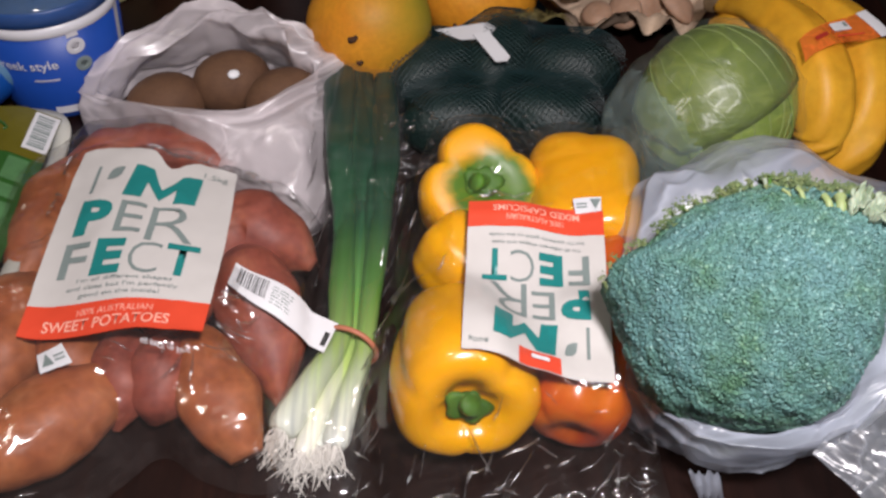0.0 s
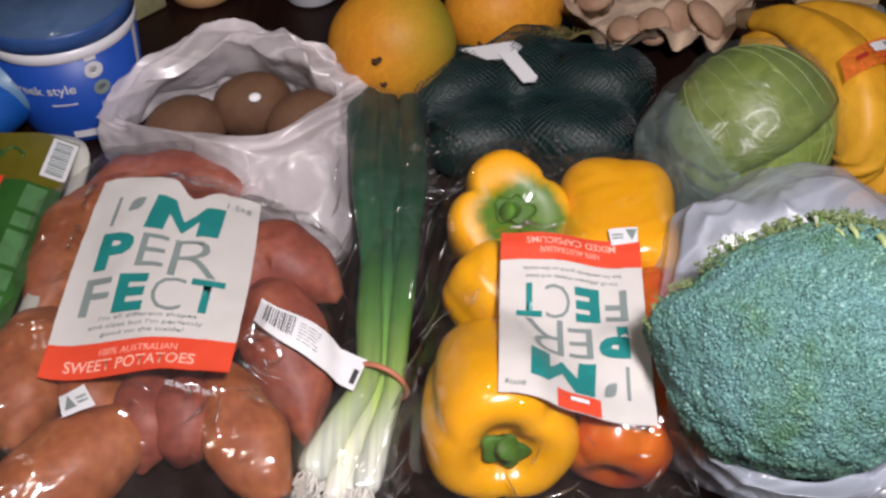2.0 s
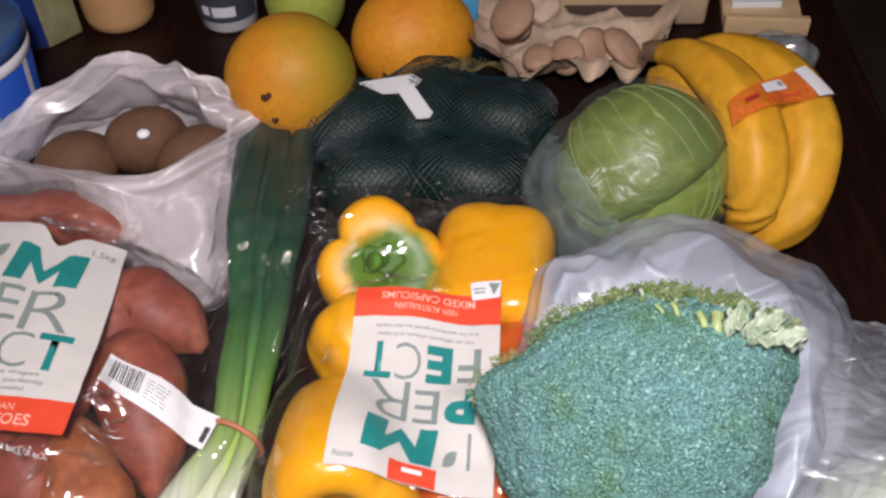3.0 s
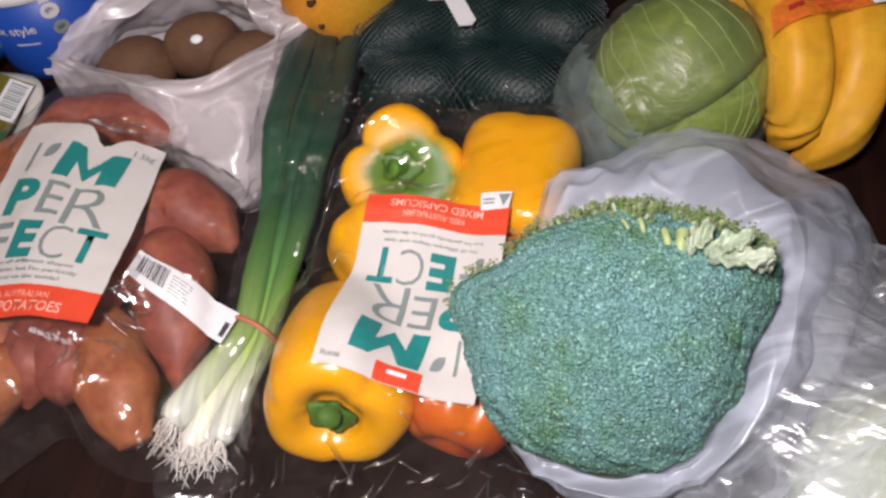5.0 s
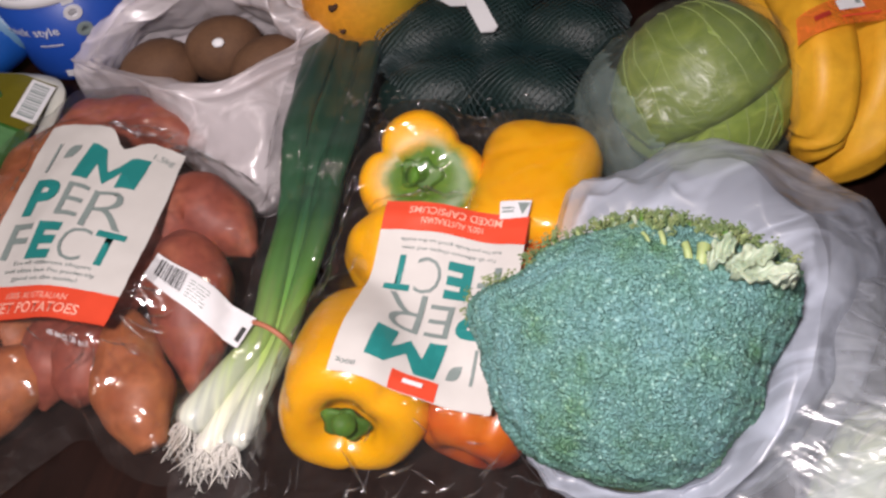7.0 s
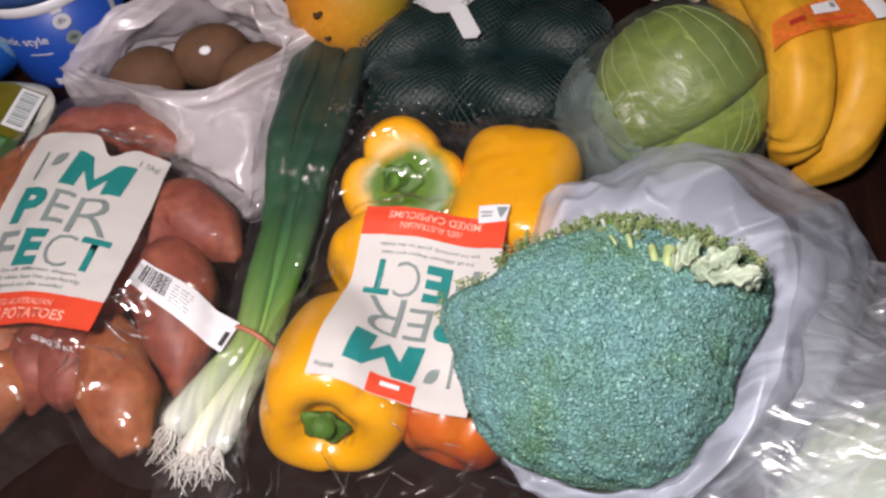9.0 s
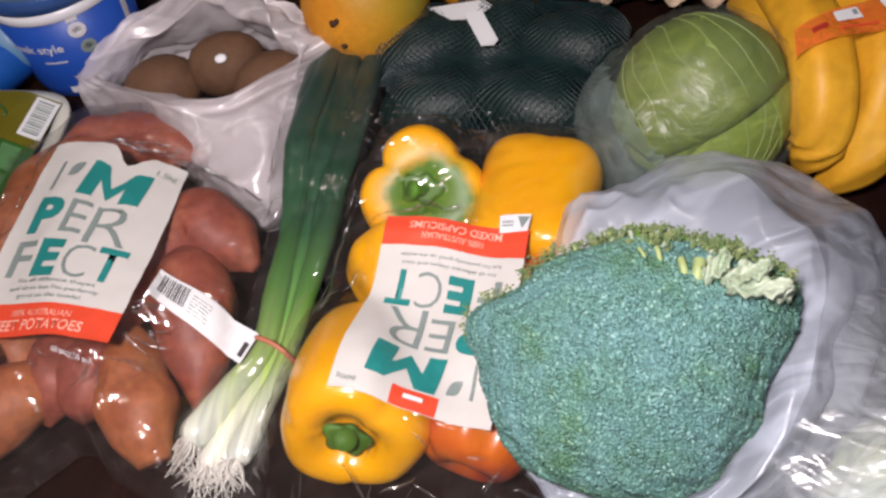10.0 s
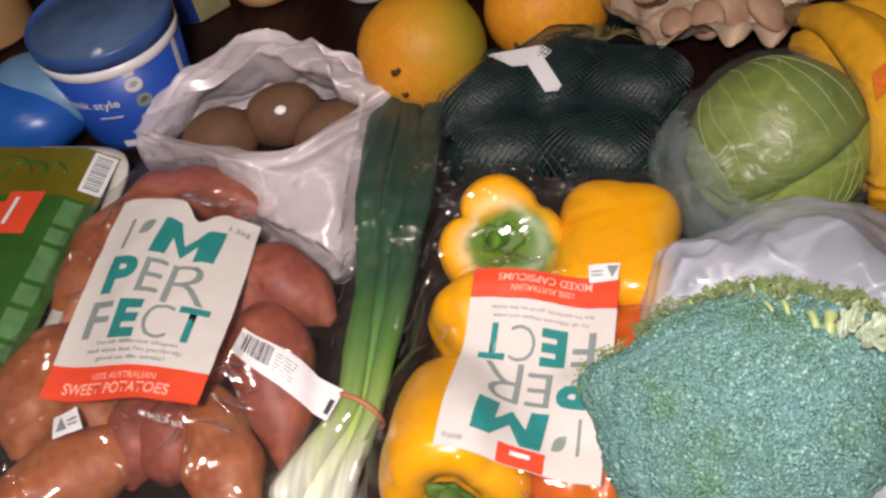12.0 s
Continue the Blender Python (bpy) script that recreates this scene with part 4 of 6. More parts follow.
ONION = onion_mat()
ROOT = plain("onion_root", (0.78, 0.75, 0.69), 0.8)
RUBBER = plain("rubber_band", (0.45, 0.16, 0.09), 0.55)
onions = thing("spring_onions", (-0.062, 0.285, 0.0), "bunch of spring onions held by a rubber band", "spring onions")
leaf_trees = []
A0, A1, A2, A3, A4 = Vector((-0.076, 0.301, 0.014)), Vector((-0.054, 0.366, 0.024)), Vector((-0.052, 0.440, 0.033)), Vector((-0.052, 0.508, 0.044)), Vector((-0.061, 0.610, 0.040))
for k, (du, dz) in enumerate([(-0.011, 0.005), (0.0, -0.003), (0.012, 0.003), (-0.004, -0.005), (0.005, -0.005)]):
    side = Vector((0.93, -0.36, 0))
    ln = R.uniform(-0.010, 0.012)
    ahead = Vector((0.33, 0.94, 0))
    p0 = A0 + side * du * 1.35 + ahead * ln + Vector((0, 0, dz * 0.6))
    p1 = A1 + side * du * 0.70 + Vector((0, 0, dz * 0.55 - 0.004))
    p2 = A2 + side * du * 0.95 + Vector((0, 0, dz * 0.6 - 0.002))
    q0 = A3 + side * (du * 1.05 + R.uniform(-0.003, 0.003)) + Vector((0, 0, dz * 0.5 - 0.002))
    g = (1.28, 0.80, 1.02, 0.50, 0.50)[k]
    path = [tuple(p0), tuple(p0.lerp(p1, 0.12)), tuple(p0.lerp(p1, 0.55)), tuple(p1), tuple(p1.lerp(p2, 0.5)), tuple(p2), tuple(p2.lerp(q0, 0.5)), tuple(q0)]
    bm = swept(path, [0.0056 * g, 0.0076 * g, 0.0064 * g, 0.0058 * g, 0.0064 * g, 0.0074, 0.0078, 0.0050], 16, 40, 0.0004, 120, seed=k)
    leaf_trees.append(BVHTree.FromBMesh(bm))
    part("stalk", bm, ONION, onions)
    for m in range(3):
        w = (-0.013, 0.0, 0.013, -0.007, 0.006)[k] + R.uniform(-0.0035, 0.0035)
        q3 = A3 + side * (w * 1.15) + Vector((0, 0, dz * 0.5 + m * 0.0025 - w * 0.2))
        q4 = A4 + side * (w * 1.15 + R.uniform(-0.004, 0.004)) + ahead * R.uniform(-0.02, 0.03) + Vector((0, 0, dz * 0.2 - w * 0.2))
        f0 = p1.lerp(p2, 0.55 + 0.3 * m)
        f1 = f0.lerp(q3, 0.3) + Vector((0, 0, 0.001))
        lp = [tuple(f0), tuple(f1), tuple(f0.lerp(q3, 0.65) + Vector((0, 0, 0.003))), tuple(q3), tuple(q3.lerp(q4, 0.6)), tuple(q4)]
        bm = swept(lp, [0.0015, 0.0058, 0.0080, 0.0090, 0.0085, 0.0050], 14, 30, 0.0008, 70, flat=0.55, seed=k + m * 0.3)
        leaf_trees.append(BVHTree.FromBMesh(bm))
        part("leaf", bm, ONION, onions)
    hairs = []
    for m in range(34):
        a = R.uniform(-1.0, 1.0)
        d = (Vector((-0.30, -0.9, 0)) + side * a * 0.75).normalized()
        ln2 = R.uniform(0.007, 0.019)
        h0 = p0 + side * R.uniform(-0.004, 0.004) + Vector((0, 0, R.uniform(-0.004, 0.004)))
        h1 = h0 + d * ln2 * 0.5 + Vector((R.uniform(-0.004, 0.004), 0, -0.002))
        h2 = h0 + d * ln2 + Vector((R.uniform(-0.008, 0.008), R.uniform(-0.004, 0.004), 0))
        h2.z = max(0.001, h2.z - 0.009)
        hairs.append(swept([tuple(h0), tuple(h1), tuple(h2)], [0.0007, 0.0005, 0.0003], 4, 6))
    tagged(part("root_tuft", joined(hairs), ROOT, onions, "thin pale roots"), kind="stuff")
bc = A1 + Vector((0, 0, -0.002))
ring = [tuple(bc + Vector((0.93, -0.36, 0)) * 0.0165 * math.cos(a) + Vector((0, 0, 1)) * 0.0150 * math.sin(a)) for a in [k * math.pi / 12 for k in range(25)]]
part("rubber_band", swept(ring, [0.0016] * 3, 8, 60, up=(0.36, 0.93, 0)), RUBBER, onions, "brown-red rubber band")

# barcode strip on the bag beside the onions
class Slip(Quad):
    """A stiff paper slip that bridges from the bag to the onions, never below the film."""

    def at(self, u, v, more=0.0):
        a, b, c, d = SLIP
        p = (Vector(a) * (1 - u) + Vector(b) * u) * (1 - v) + (Vector(d) * (1 - u) + Vector(c) * u) * v
        z = max(p.z - 0.004 * math.sin(math.pi * u), self.film.z(p.x, p.y, self.film.plain) + 0.001)
        return Vector((p.x, p.y, z + self.lift + more))


SLIP = [(-0.120, 0.374, 0.057), (-0.0675, 0.352, 0.031), (-0.0605, 0.371, 0.034), (-0.118, 0.3915, 0.060)]
strip_q = Slip(spudfilm, SLIP, 0.001, 6)
bar_tag = solo("barcode_strip", strip_q.panel(0, 0, 1, 1, 0.001, 20), PAPER_WHITE, tuple(strip_q.at(0.5, 0.5)), "white paper strip with a barcode stuck on the onion sleeve", "label")
u = 0.06
while u < 0.36:
    w = R.choice((0.006, 0.01, 0.016))
    part("barcode_bar", strip_q.panel(u, 0.28, u + w, 0.90, 0.0016, 4), BLACK_PRINT, bar_tag, smooth=False)
    u += w + R.choice((0.006, 0.01, 0.014))
part("print_bars", bars(strip_q, 0.40, 0.25, 0.2, 0.6, 6, 0.0016, 0.3), GREY_PRINT, bar_tag, smooth=False)
part("dark_mark", strip_q.panel(0.93, 0.15, 0.98, 0.6, 0.0016, 4), BLACK_PRINT, bar_tag, smooth=False)
sleeve_edge = [(-0.093, 0.274, 0.000), (-0.087, 0.359, 0.000), (-0.088, 0.431, 0.000), (-0.105, 0.532, 0.010), (-0.100, 0.628, 0.010), (-0.066, 0.639, 0.010), (-0.034, 0.623, 0.010), (-0.020, 0.515, 0.010), (-0.028, 0.435, 0.000), (-0.047, 0.375, 0.000), (-0.047, 0.321, 0.000), (-0.048, 0.279, 0.000)]
sleeve = Drape(leaf_trees, sleeve_edge, 0.002, rounds=160, sag=0.0001, wrinkle=0.0016, size=36.0, seed=15.0, slack=0.001, spread=3, creases=60)
on_sleeve = thing("onion_sleeve", (-0.06, 0.45, 0.0), "clear crinkled plastic sleeve over the spring onions", "plastic bag")
part("film", sleeve.sheet(), SLEEVE, on_sleeve)
tagged(part("film_folds", sleeve.folds(22, 7), PINCH, on_sleeve, "sharp shiny creases in the film"), kind="stuff")

# ---------- mangoes ----------
def mango_mat(name, green):
    return spotted(name, [(0.3, (0.56, 0.20, 0.014)), (0.5, (0.63, 0.27, 0.020)), (0.72, (0.60, 0.22, 0.012))], (0.27, 0.23, 0.020), green, 0.042, 0.030, scale=16.0, fine=260.0, rough=0.55, bump=0.10, gloss=0.3, fine_amount=0.30, sub=0.05)


def mango(centre, semi, axis, scar, pit, mat, label):
    th = thing("mango", (centre[0], centre[1], 0.0), label, "mango", "mangoes")
    bm = ball(centre, semi, turn_to(axis), 0.003, 14.0, centre[0] * 9, 4, lambda d: 1.0 - 0.06 * d.z + 0.03 * d.x * d.z)
    tree = BVHTree.FromBMesh(bm)
    part("skin", bm, mat, th)
    for spot, r, nm in ((scar, 0.0036, "stem_scar"), (pit, 0.0023, "dark_spot")):
        if spot is None:
            continue
        way = (Vector(spot) - Vector(centre)).normalized()
        hit, normal = tree.ray_cast(Vector(centre) + way * 0.2, -way)[:2]
        if hit:
            t = turn_to(normal)
            part(nm, lathe([(0.0, 0.0002), (r * 0.5, 0.0005), (r * 0.9, 0.0009), (r * 1.25, -0.0010)], 28, hit, t), DARK_HOLE, th, "sunken dark brown scar")
    return tree


M1, M2 = (-0.056, 0.652, 0.056), (0.027, 0.720, 0.042)
mango(M1, (0.0475, 0.0475, 0.052), (0.16, -0.70, 0.55), (-0.065, 0.610, 0.072), (-0.061, 0.606, 0.054), mango_mat("mango_skin_green_shoulder", (0.045, 0.0, 0.075)), "ripe yellow-orange mango with a green shoulder and dark stem scar")
mango(M2, (0.044, 0.044, 0.049), (-0.9, -0.5, 0.1), (0.013, 0.681, 0.037), None, mango_mat("mango_skin_orange", (0.04, 0.07, 0.08)), "ripe orange mango with a dark stem scar")

# ---------- avocados in a net ----------
avos = []
for c, ax in (((-0.004, 0.628, 0.028), (0.8, 0.5, 0.1)), ((0.044, 0.648, 0.030), (0.3, 0.9, 0.1)), ((0.098, 0.632, 0.028), (0.9, -0.2, 0.1)), ((0.014, 0.572, 0.026), (0.9, 0.2, 0.0)), ((0.078, 0.570, 0.027), (0.9, -0.3, 0.0))):
    bm = ball(c, (0.0265, 0.0265, 0.042), turn_to(ax), 0.0015, 60.0, c[0] * 30, 3, lambda d: 1 - 0.10 * d.z)
    avos.append(BVHTree.FromBMesh(bm))
    solo("avocado", bm, AVOCADO, (c[0], c[1], 0.0), "dark green avocado inside the net bag", "avocado", "avocados in the net")
net_edge = [(-0.038, 0.630, 0.000), (-0.025, 0.665, 0.000), (-0.009, 0.682, 0.020), (0.014, 0.700, 0.030), (0.057, 0.698, 0.030), (0.091, 0.696, 0.010), (0.133, 0.686, 0.000), (0.135, 0.60), (0.128, 0.548), (0.07, 0.530), (0.01, 0.532), (-0.036, 0.580, 0.000)]
netd = Drape(avos, net_edge, 0.004, rounds=60, sag=0.0003, wrinkle=0.001, seed=22.0, lift=0.0022)
threads = []
for sgn in (1, -1):
    for k in range(-34, 60):
        pts = []
        for m in range(0, 120):
            s = m * 0.0028
            x = netd.x0 + (k * 0.0048 + s * 0.72 if sgn > 0 else k * 0.0048 + 0.1 - s * 0.72)
            y = netd.y0 + s * 0.7
            if inside(netd.loop, x, y):
                pts.append((x + 0.0030 * nz(x, y, 3, 55), y + 0.0030 * nz(x, y, 7, 55), netd.z(x, y) + 0.0008))
            else:
                if len(pts) > 3:
                    threads.append(pts)
                pts = []
        if len(pts) > 3:
            threads.append(pts)
nv, nf = [], []
for pts in threads:
    b0 = len(nv)
    for p in pts:
        for a in (0, 1, 2):
            nv.append((p[0] + 0.00024 * math.cos(a * 2.1), p[1] + 0.00024 * math.sin(a * 2.1), p[2] + (0.0004 if a == 1 else 0)))
    for m in range(len(pts) - 1):
        for a in range(3):
            nf.append((b0 + 3 * m + a, b0 + 3 * m + (a + 1) % 3, b0 + 3 * m + 3 + (a + 1) % 3, b0 + 3 * m + 3 + a))
net_bag = thing("net_bag", (0.05, 0.61, 0.0), "dark green plastic net bag holding the avocados", "net bag")
me = bpy.data.meshes.new("netting")
me.from_pydata([(x - 0.05, y - 0.61, z) for x, y, z in nv], [], nf)
me.materials.append(NET)
netting = new("netting", me)
netting.parent = net_bag
tagged(netting, "fine dark green netting", kind="stuff")
TAN_NET = plain("tan_net", (0.16, 0.13, 0.045), 0.6)
tail = []
for sgn in (1, -1):
    for k in range(17):
        pts = []
        for m in range(8):
            v = m / 7
            a = (k / 16 - 0.5) * 1.9 + sgn * 0.35 * (v - 0.5)
            reach = 0.006 + 0.036 * v
            pts.append((0.066 + reach * math.sin(a) * 0.95, 0.658 + reach * math.cos(a) * 0.7, 0.056 - 0.010 * v + 0.0025 * math.sin(7 * v + k)))
        tail.append(swept(pts, [0.00045, 0.0004, 0.0004], 4, 14))
tagged(part("gathered_tail", joined(tail), TAN_NET, net_bag, "tan gathered end of the net"), kind="stuff")
tag_a = [(-0.006, 0.643, 0.056), (0.013, 0.629, 0.057), (0.031, 0.629, 0.058), (0.040, 0.643, 0.058), (0.033, 0.650, 0.058)]
tag_b = [(0.022, 0.632, 0.0595), (0.038, 0.602, 0.056), (0.047, 0.603, 0.056), (0.049, 0.608, 0.056), (0.034, 0.636, 0.0595)]
nt = thing("net_tag", (0.04, 0.60, 0.05), "white folded paper tag on the net bag", "tag")
for pts in (tag_a, tag_b):
    bm = bmesh.new()
    lo = [bm.verts.new(p) for p in pts]
    hi = [bm.verts.new((p[0], p[1], p[2] + 0.0008)) for p in pts]
    bm.faces.new(hi)
    bm.faces.new(list(reversed(lo)))
    for k in range(len(pts)):
        m = (k + 1) % len(pts)
        bm.faces.new((lo[k], lo[m], hi[m], hi[k]))
    bmesh.ops.recalc_face_normals(bm, faces=bm.faces)
    part("flap", bm, PAPER_WHITE, nt, smooth=False)

# ---------- yoghurt tub ----------
TUB = Vector((-0.298, 0.651, 0.0))
WHITE_PLASTIC = plain("white_plastic", (0.66, 0.66, 0.70), 0.35, wear=0.05)
CLEAR_LID = film("tub_lid_film", haze=0.10, tint=(0.35, 0.50, 0.75), rough=0.1, gloss=1.5, crinkle=0.3, size=40.0)
LID_BLUE = plain("lid_blue", (0.030, 0.085, 0.27), 0.35, wear=0.2)
tub = thing("yoghurt_tub", TUB, "bright blue plastic yoghurt tub with a white band under its rim", "tub")
part("wall", lathe([(0.0, 0.0), (0.042, 0.0), (0.046, 0.003), (0.0475, 0.012), (0.0540, 0.081), (0.0525, 0.081), (0.046, 0.010), (0.0, 0.006)], 56, TUB), BLUE_TUB, tub)
part("white_band", lathe([(0.0543, 0.0772), (0.0549, 0.0778), (0.0551, 0.0860), (0.0535, 0.0862), (0.0525, 0.0800)], 56, TUB), WHITE_PLASTIC, tub, "white printed band under the lid")
part("lid_wall", lathe([(0.0540, 0.0864), (0.0556, 0.0870), (0.0558, 0.0980), (0.0550, 0.0994), (0.0540, 0.0990), (0.0532, 0.0880)], 56, TUB), LID_BLUE, tub, "pale blue snap-on lid")
part("seal", lathe([(0.0, 0.0935), (0.02, 0.094), (0.04, 0.0945), (0.0534, 0.0955), (0.0534, 0.0962), (0.0, 0.0945)], 48, TUB), CLEAR_LID, tub, "translucent bluish seal")
YOG = plain("tub_content", (0.05, 0.13, 0.30), 0.5)
part("inner_face", lathe([(0.0, 0.0900), (0.0532, 0.0925), (0.0532, 0.0935), (0.0, 0.0910)], 40, TUB), YOG, tub)


class Round:
    """A square wrapped round a cone-shaped wall: u is an angle in degrees, v a height."""

    def __init__(self, c, r0, slope, out=0.0006):
        self.c, self.r0, self.slope, self.out = Vector(c), r0, slope, out

    def at(self, u, v, more=0.0):
        r = self.r0 + self.slope * v + self.out + more
        a = radians(u)
        return self.c + Vector((r * math.cos(a), r * math.sin(a), v))

    def panel(self, u0, v0, u1, v1, more=0.0, n=8):
        return grid_bm(n, n, lambda i, j: self.at(u0 + (u1 - u0) * i / (n - 1), v0 + (v1 - v0) * j / (n - 1), more))


class Scaled:
    def __init__(self, rnd, u0, v0, du, dv):
        self.r, self.k = rnd, (u0, v0, du, dv)

    def at(self, u, v, more=0.0):
        return self.r.at(self.k[0] + u * self.k[2], self.k[1] + v * self.k[3], more)

    def panel(self, u0, v0, u1, v1, more=0.0, n=6):
        a, b, c, d = self.k
        return self.r.panel(a + u0 * c, b + v0 * d, a + u1 * c, b + v1 * d, more, n)


tr = Round(TUB, 0.0464, 0.0945)
part("lettering", letters("Greek style", Scaled(tr, 234, 0.048, 56, 0.0105), 0, 0, 1, 1, 0.01, cut=0.05), PAPER_WHITE, tub, smooth=False)
part("print_bars", bars(Scaled(tr, 268, 0.040, 20, 0.003), 0, 0, 1, 1, 1), PAPER_WHITE, tub, smooth=False)
part("print_panel", tr.panel(276, 0.008, 297, 0.0145, 0.0, 6), WHITE_PLASTIC, tub, "white print panel low on the tub")
part("print_panel", tr.panel(300, 0.010, 308, 0.0175, 0.0, 6), WHITE_PLASTIC, tub)
part("print_panel", tr.panel(302, 0.074, 311, 0.0805, 0.0002, 6), WHITE_PLASTIC, tub)
part("white_seam", tr.panel(352, 0.012, 359, 0.085, 0.0, 8), WHITE_PLASTIC, tub, "pale seam down the tub's side")
for aa, zz, rr, mm in ((307, 0.066, 0.0068, WHITE_PLASTIC), (310, 0.049, 0.0062, GREY_PRINT)):
    q = tr.at(aa, zz)
    nn = Vector((math.cos(radians(aa)), math.sin(radians(aa)), -0.09))
    part("round_mark", lathe([(rr * 0.45, 0.0), (rr * 0.5, 0.0007), (rr, 0.0006), (rr, 0.0)], 20, q, turn_to(nn)), mm, tub, smooth=False)

# ---------- green tray ----------
TRAY = plain("tray_plastic", (0.62, 0.62, 0.55), 0.35)
SLV_GREEN = mottled("green_card", [(0.3, (0.022, 0.085, 0.016)), (0.7, (0.035, 0.12, 0.022))], scale=30.0, rough=0.35, coat=0.2, fine_amount=0.1)
SLV_OLIVE = mottled("olive_card", [(0.3, (0.105, 0.092, 0.008)), (0.7, (0.14, 0.12, 0.012))], scale=30.0, rough=0.35, coat=0.2, fine_amount=0.1)
SLV_PALE = plain("pale_green_print", (0.09, 0.22, 0.085), 0.4, wear=0.3, scale=120)
tray = thing("salad_tray", (-0.37, 0.47, 0.0), "white plastic food tray in a printed green sleeve", "food tray")
def tray_ring(inset, z, n=72):
    pts = []
    for k in range(n):
        a = 2 * math.pi * k / n
        ca, sa = math.cos(a), math.sin(a)
        px_ = abs(ca) ** 0.28 * math.copysign(1, ca)
        py_ = abs(sa) ** 0.28 * math.copysign(1, sa)
        pts.append((-0.363 + px_ * (0.103 - inset), 0.450 + py_ * (0.127 - inset), z))
    return pts
rings = [tray_ring(0.02, 0.001), tray_ring(0.016, 0.004), tray_ring(0.006, 0.028), tray_ring(0.0, 0.030), tray_ring(0.0, 0.034), tray_ring(0.008, 0.034), tray_ring(0.012, 0.030)]
part("tray", grid_bm(72, len(rings), lambda i, j: rings[j][i], True), TRAY, tray, "white moulded tray with a flat rim")


def sleeve_z(x):
    d = x + 0.272
    return 0.036 + 0.012 * min(max(-d / 0.022, 0), 1)


def sleeve_panel(x0, y0, x1, y1, mat, nm, more=0.0, lab="", n=24):
    def f(i, j):
        x = x0 + 0.019 + (x1 - x0) * i / (n - 1)
        y = -0.024 + y0 + (y1 - y0) * j / (n - 1)
        return (x, y, sleeve_z(x) + 0.0012 * nz(x, y, 2, 18) + more)
    return part(nm, grid_bm(n, n, f), mat, tray, lab)


sleeve_panel(-0.455, 0.345, -0.290, 0.537, SLV_GREEN, "sleeve", 0, "dark green printed card sleeve")
sleeve_panel(-0.455, 0.5372, -0.290, 0.585, SLV_OLIVE, "sleeve_end", 0, "olive end of the sleeve with a faint drawing")
sleeve_panel(-0.352, 0.500, -0.325, 0.540, RED_PRINT, "red_label", 0.0006, "red label with pale print", 6)
sleeve_panel(-0.376, 0.455, -0.350, 0.530, RED_PRINT, "red_label", 0.0006, "", 6)
sleeve_panel(-0.345, 0.508, -0.342, 0.534, PAPER_WHITE, "print_bars", 0.0012, "", 4)
sleeve_panel(-0.364, 0.462, -0.359, 0.522, PAPER_WHITE, "print_bars", 0.0012, "", 4)
sleeve_panel(-0.395, 0.470, -0.385, 0.528, PAPER_WHITE, "print_bars", 0.0008, "", 4)
sleeve_panel(-0.305, 0.545, -0.290, 0.583, PAPER_WHITE, "barcode_panel", 0.0008, "white barcode panel", 6)
for k in range(13):
    sleeve_panel(-0.3025, 0.548 + k * 0.0025, -0.2925, 0.548 + k * 0.0025 + (0.0012 if k % 3 else 0.0018), GREY_PRINT, "barcode_bar", 0.0014, "", 3)
yy = 0.350
k = 0
while yy < 0.535:
    ln = (0.016, 0.028, 0.012, 0.022)[k % 4]
    sleeve_panel(-0.309, yy, -0.297, yy + ln, SLV_PALE, "print_panel", 0.0006, "", 4)
    yy += ln + 0.004
    k += 1
for k in range(3):
    p = [(-0.377 + 0.03 * k, 0.524 + 0.004 * k, 0.0480), (-0.370 + 0.03 * k, 0.545, 0.0480), (-0.340 + 0.02 * k, 0.550 - 0.006 * k, 0.0480), (-0.325 + 0.012 * k, 0.535, 0.0480)]
    part("drawn_line", swept(p, [0.0008, 0.0011, 0.0008], 5, 20), SLV_GREEN, tray)

# ---------- kiwis in a produce bag ----------
for c, ax in (((-0.205, 0.592, 0.025), (0.9, 0.3, 0.1)), ((-0.158, 0.610, 0.032), (0.9, 0.3, 0.1)), ((-0.118, 0.594, 0.028), (0.8, 0.5, 0.1))):
    solo("kiwifruit", ball(c, (0.0245, 0.0240, 0.030), turn_to(ax), 0.001, 40.0, c[0] * 50, 3), KIWI, (c[0], c[1], 0.002), "brown fuzzy kiwifruit inside the open bag", "kiwifruit", "kiwifruit in the bag")
kc2 = Vector((-0.158, 0.610, 0.032))
out_ = Vector((0.25, -0.62, 0.74)).normalized()
solo("fruit_sticker", lathe([(0.0, 0.0008), (0.003, 0.0006), (0.0044, 0.0), (0.0044, -0.0006)], 22, kc2 + out_ * 0.0262, turn_to(out_), (1.0, 0.75, 1.0)), PAPER_WHITE, tuple(kc2 + out_ * 0.0255), "small white oval sticker on a kiwifruit", "sticker")


def ridged(x, y, z):
    return 1 - 2.4 * abs(noise.noise(Vector((x, y, z))))


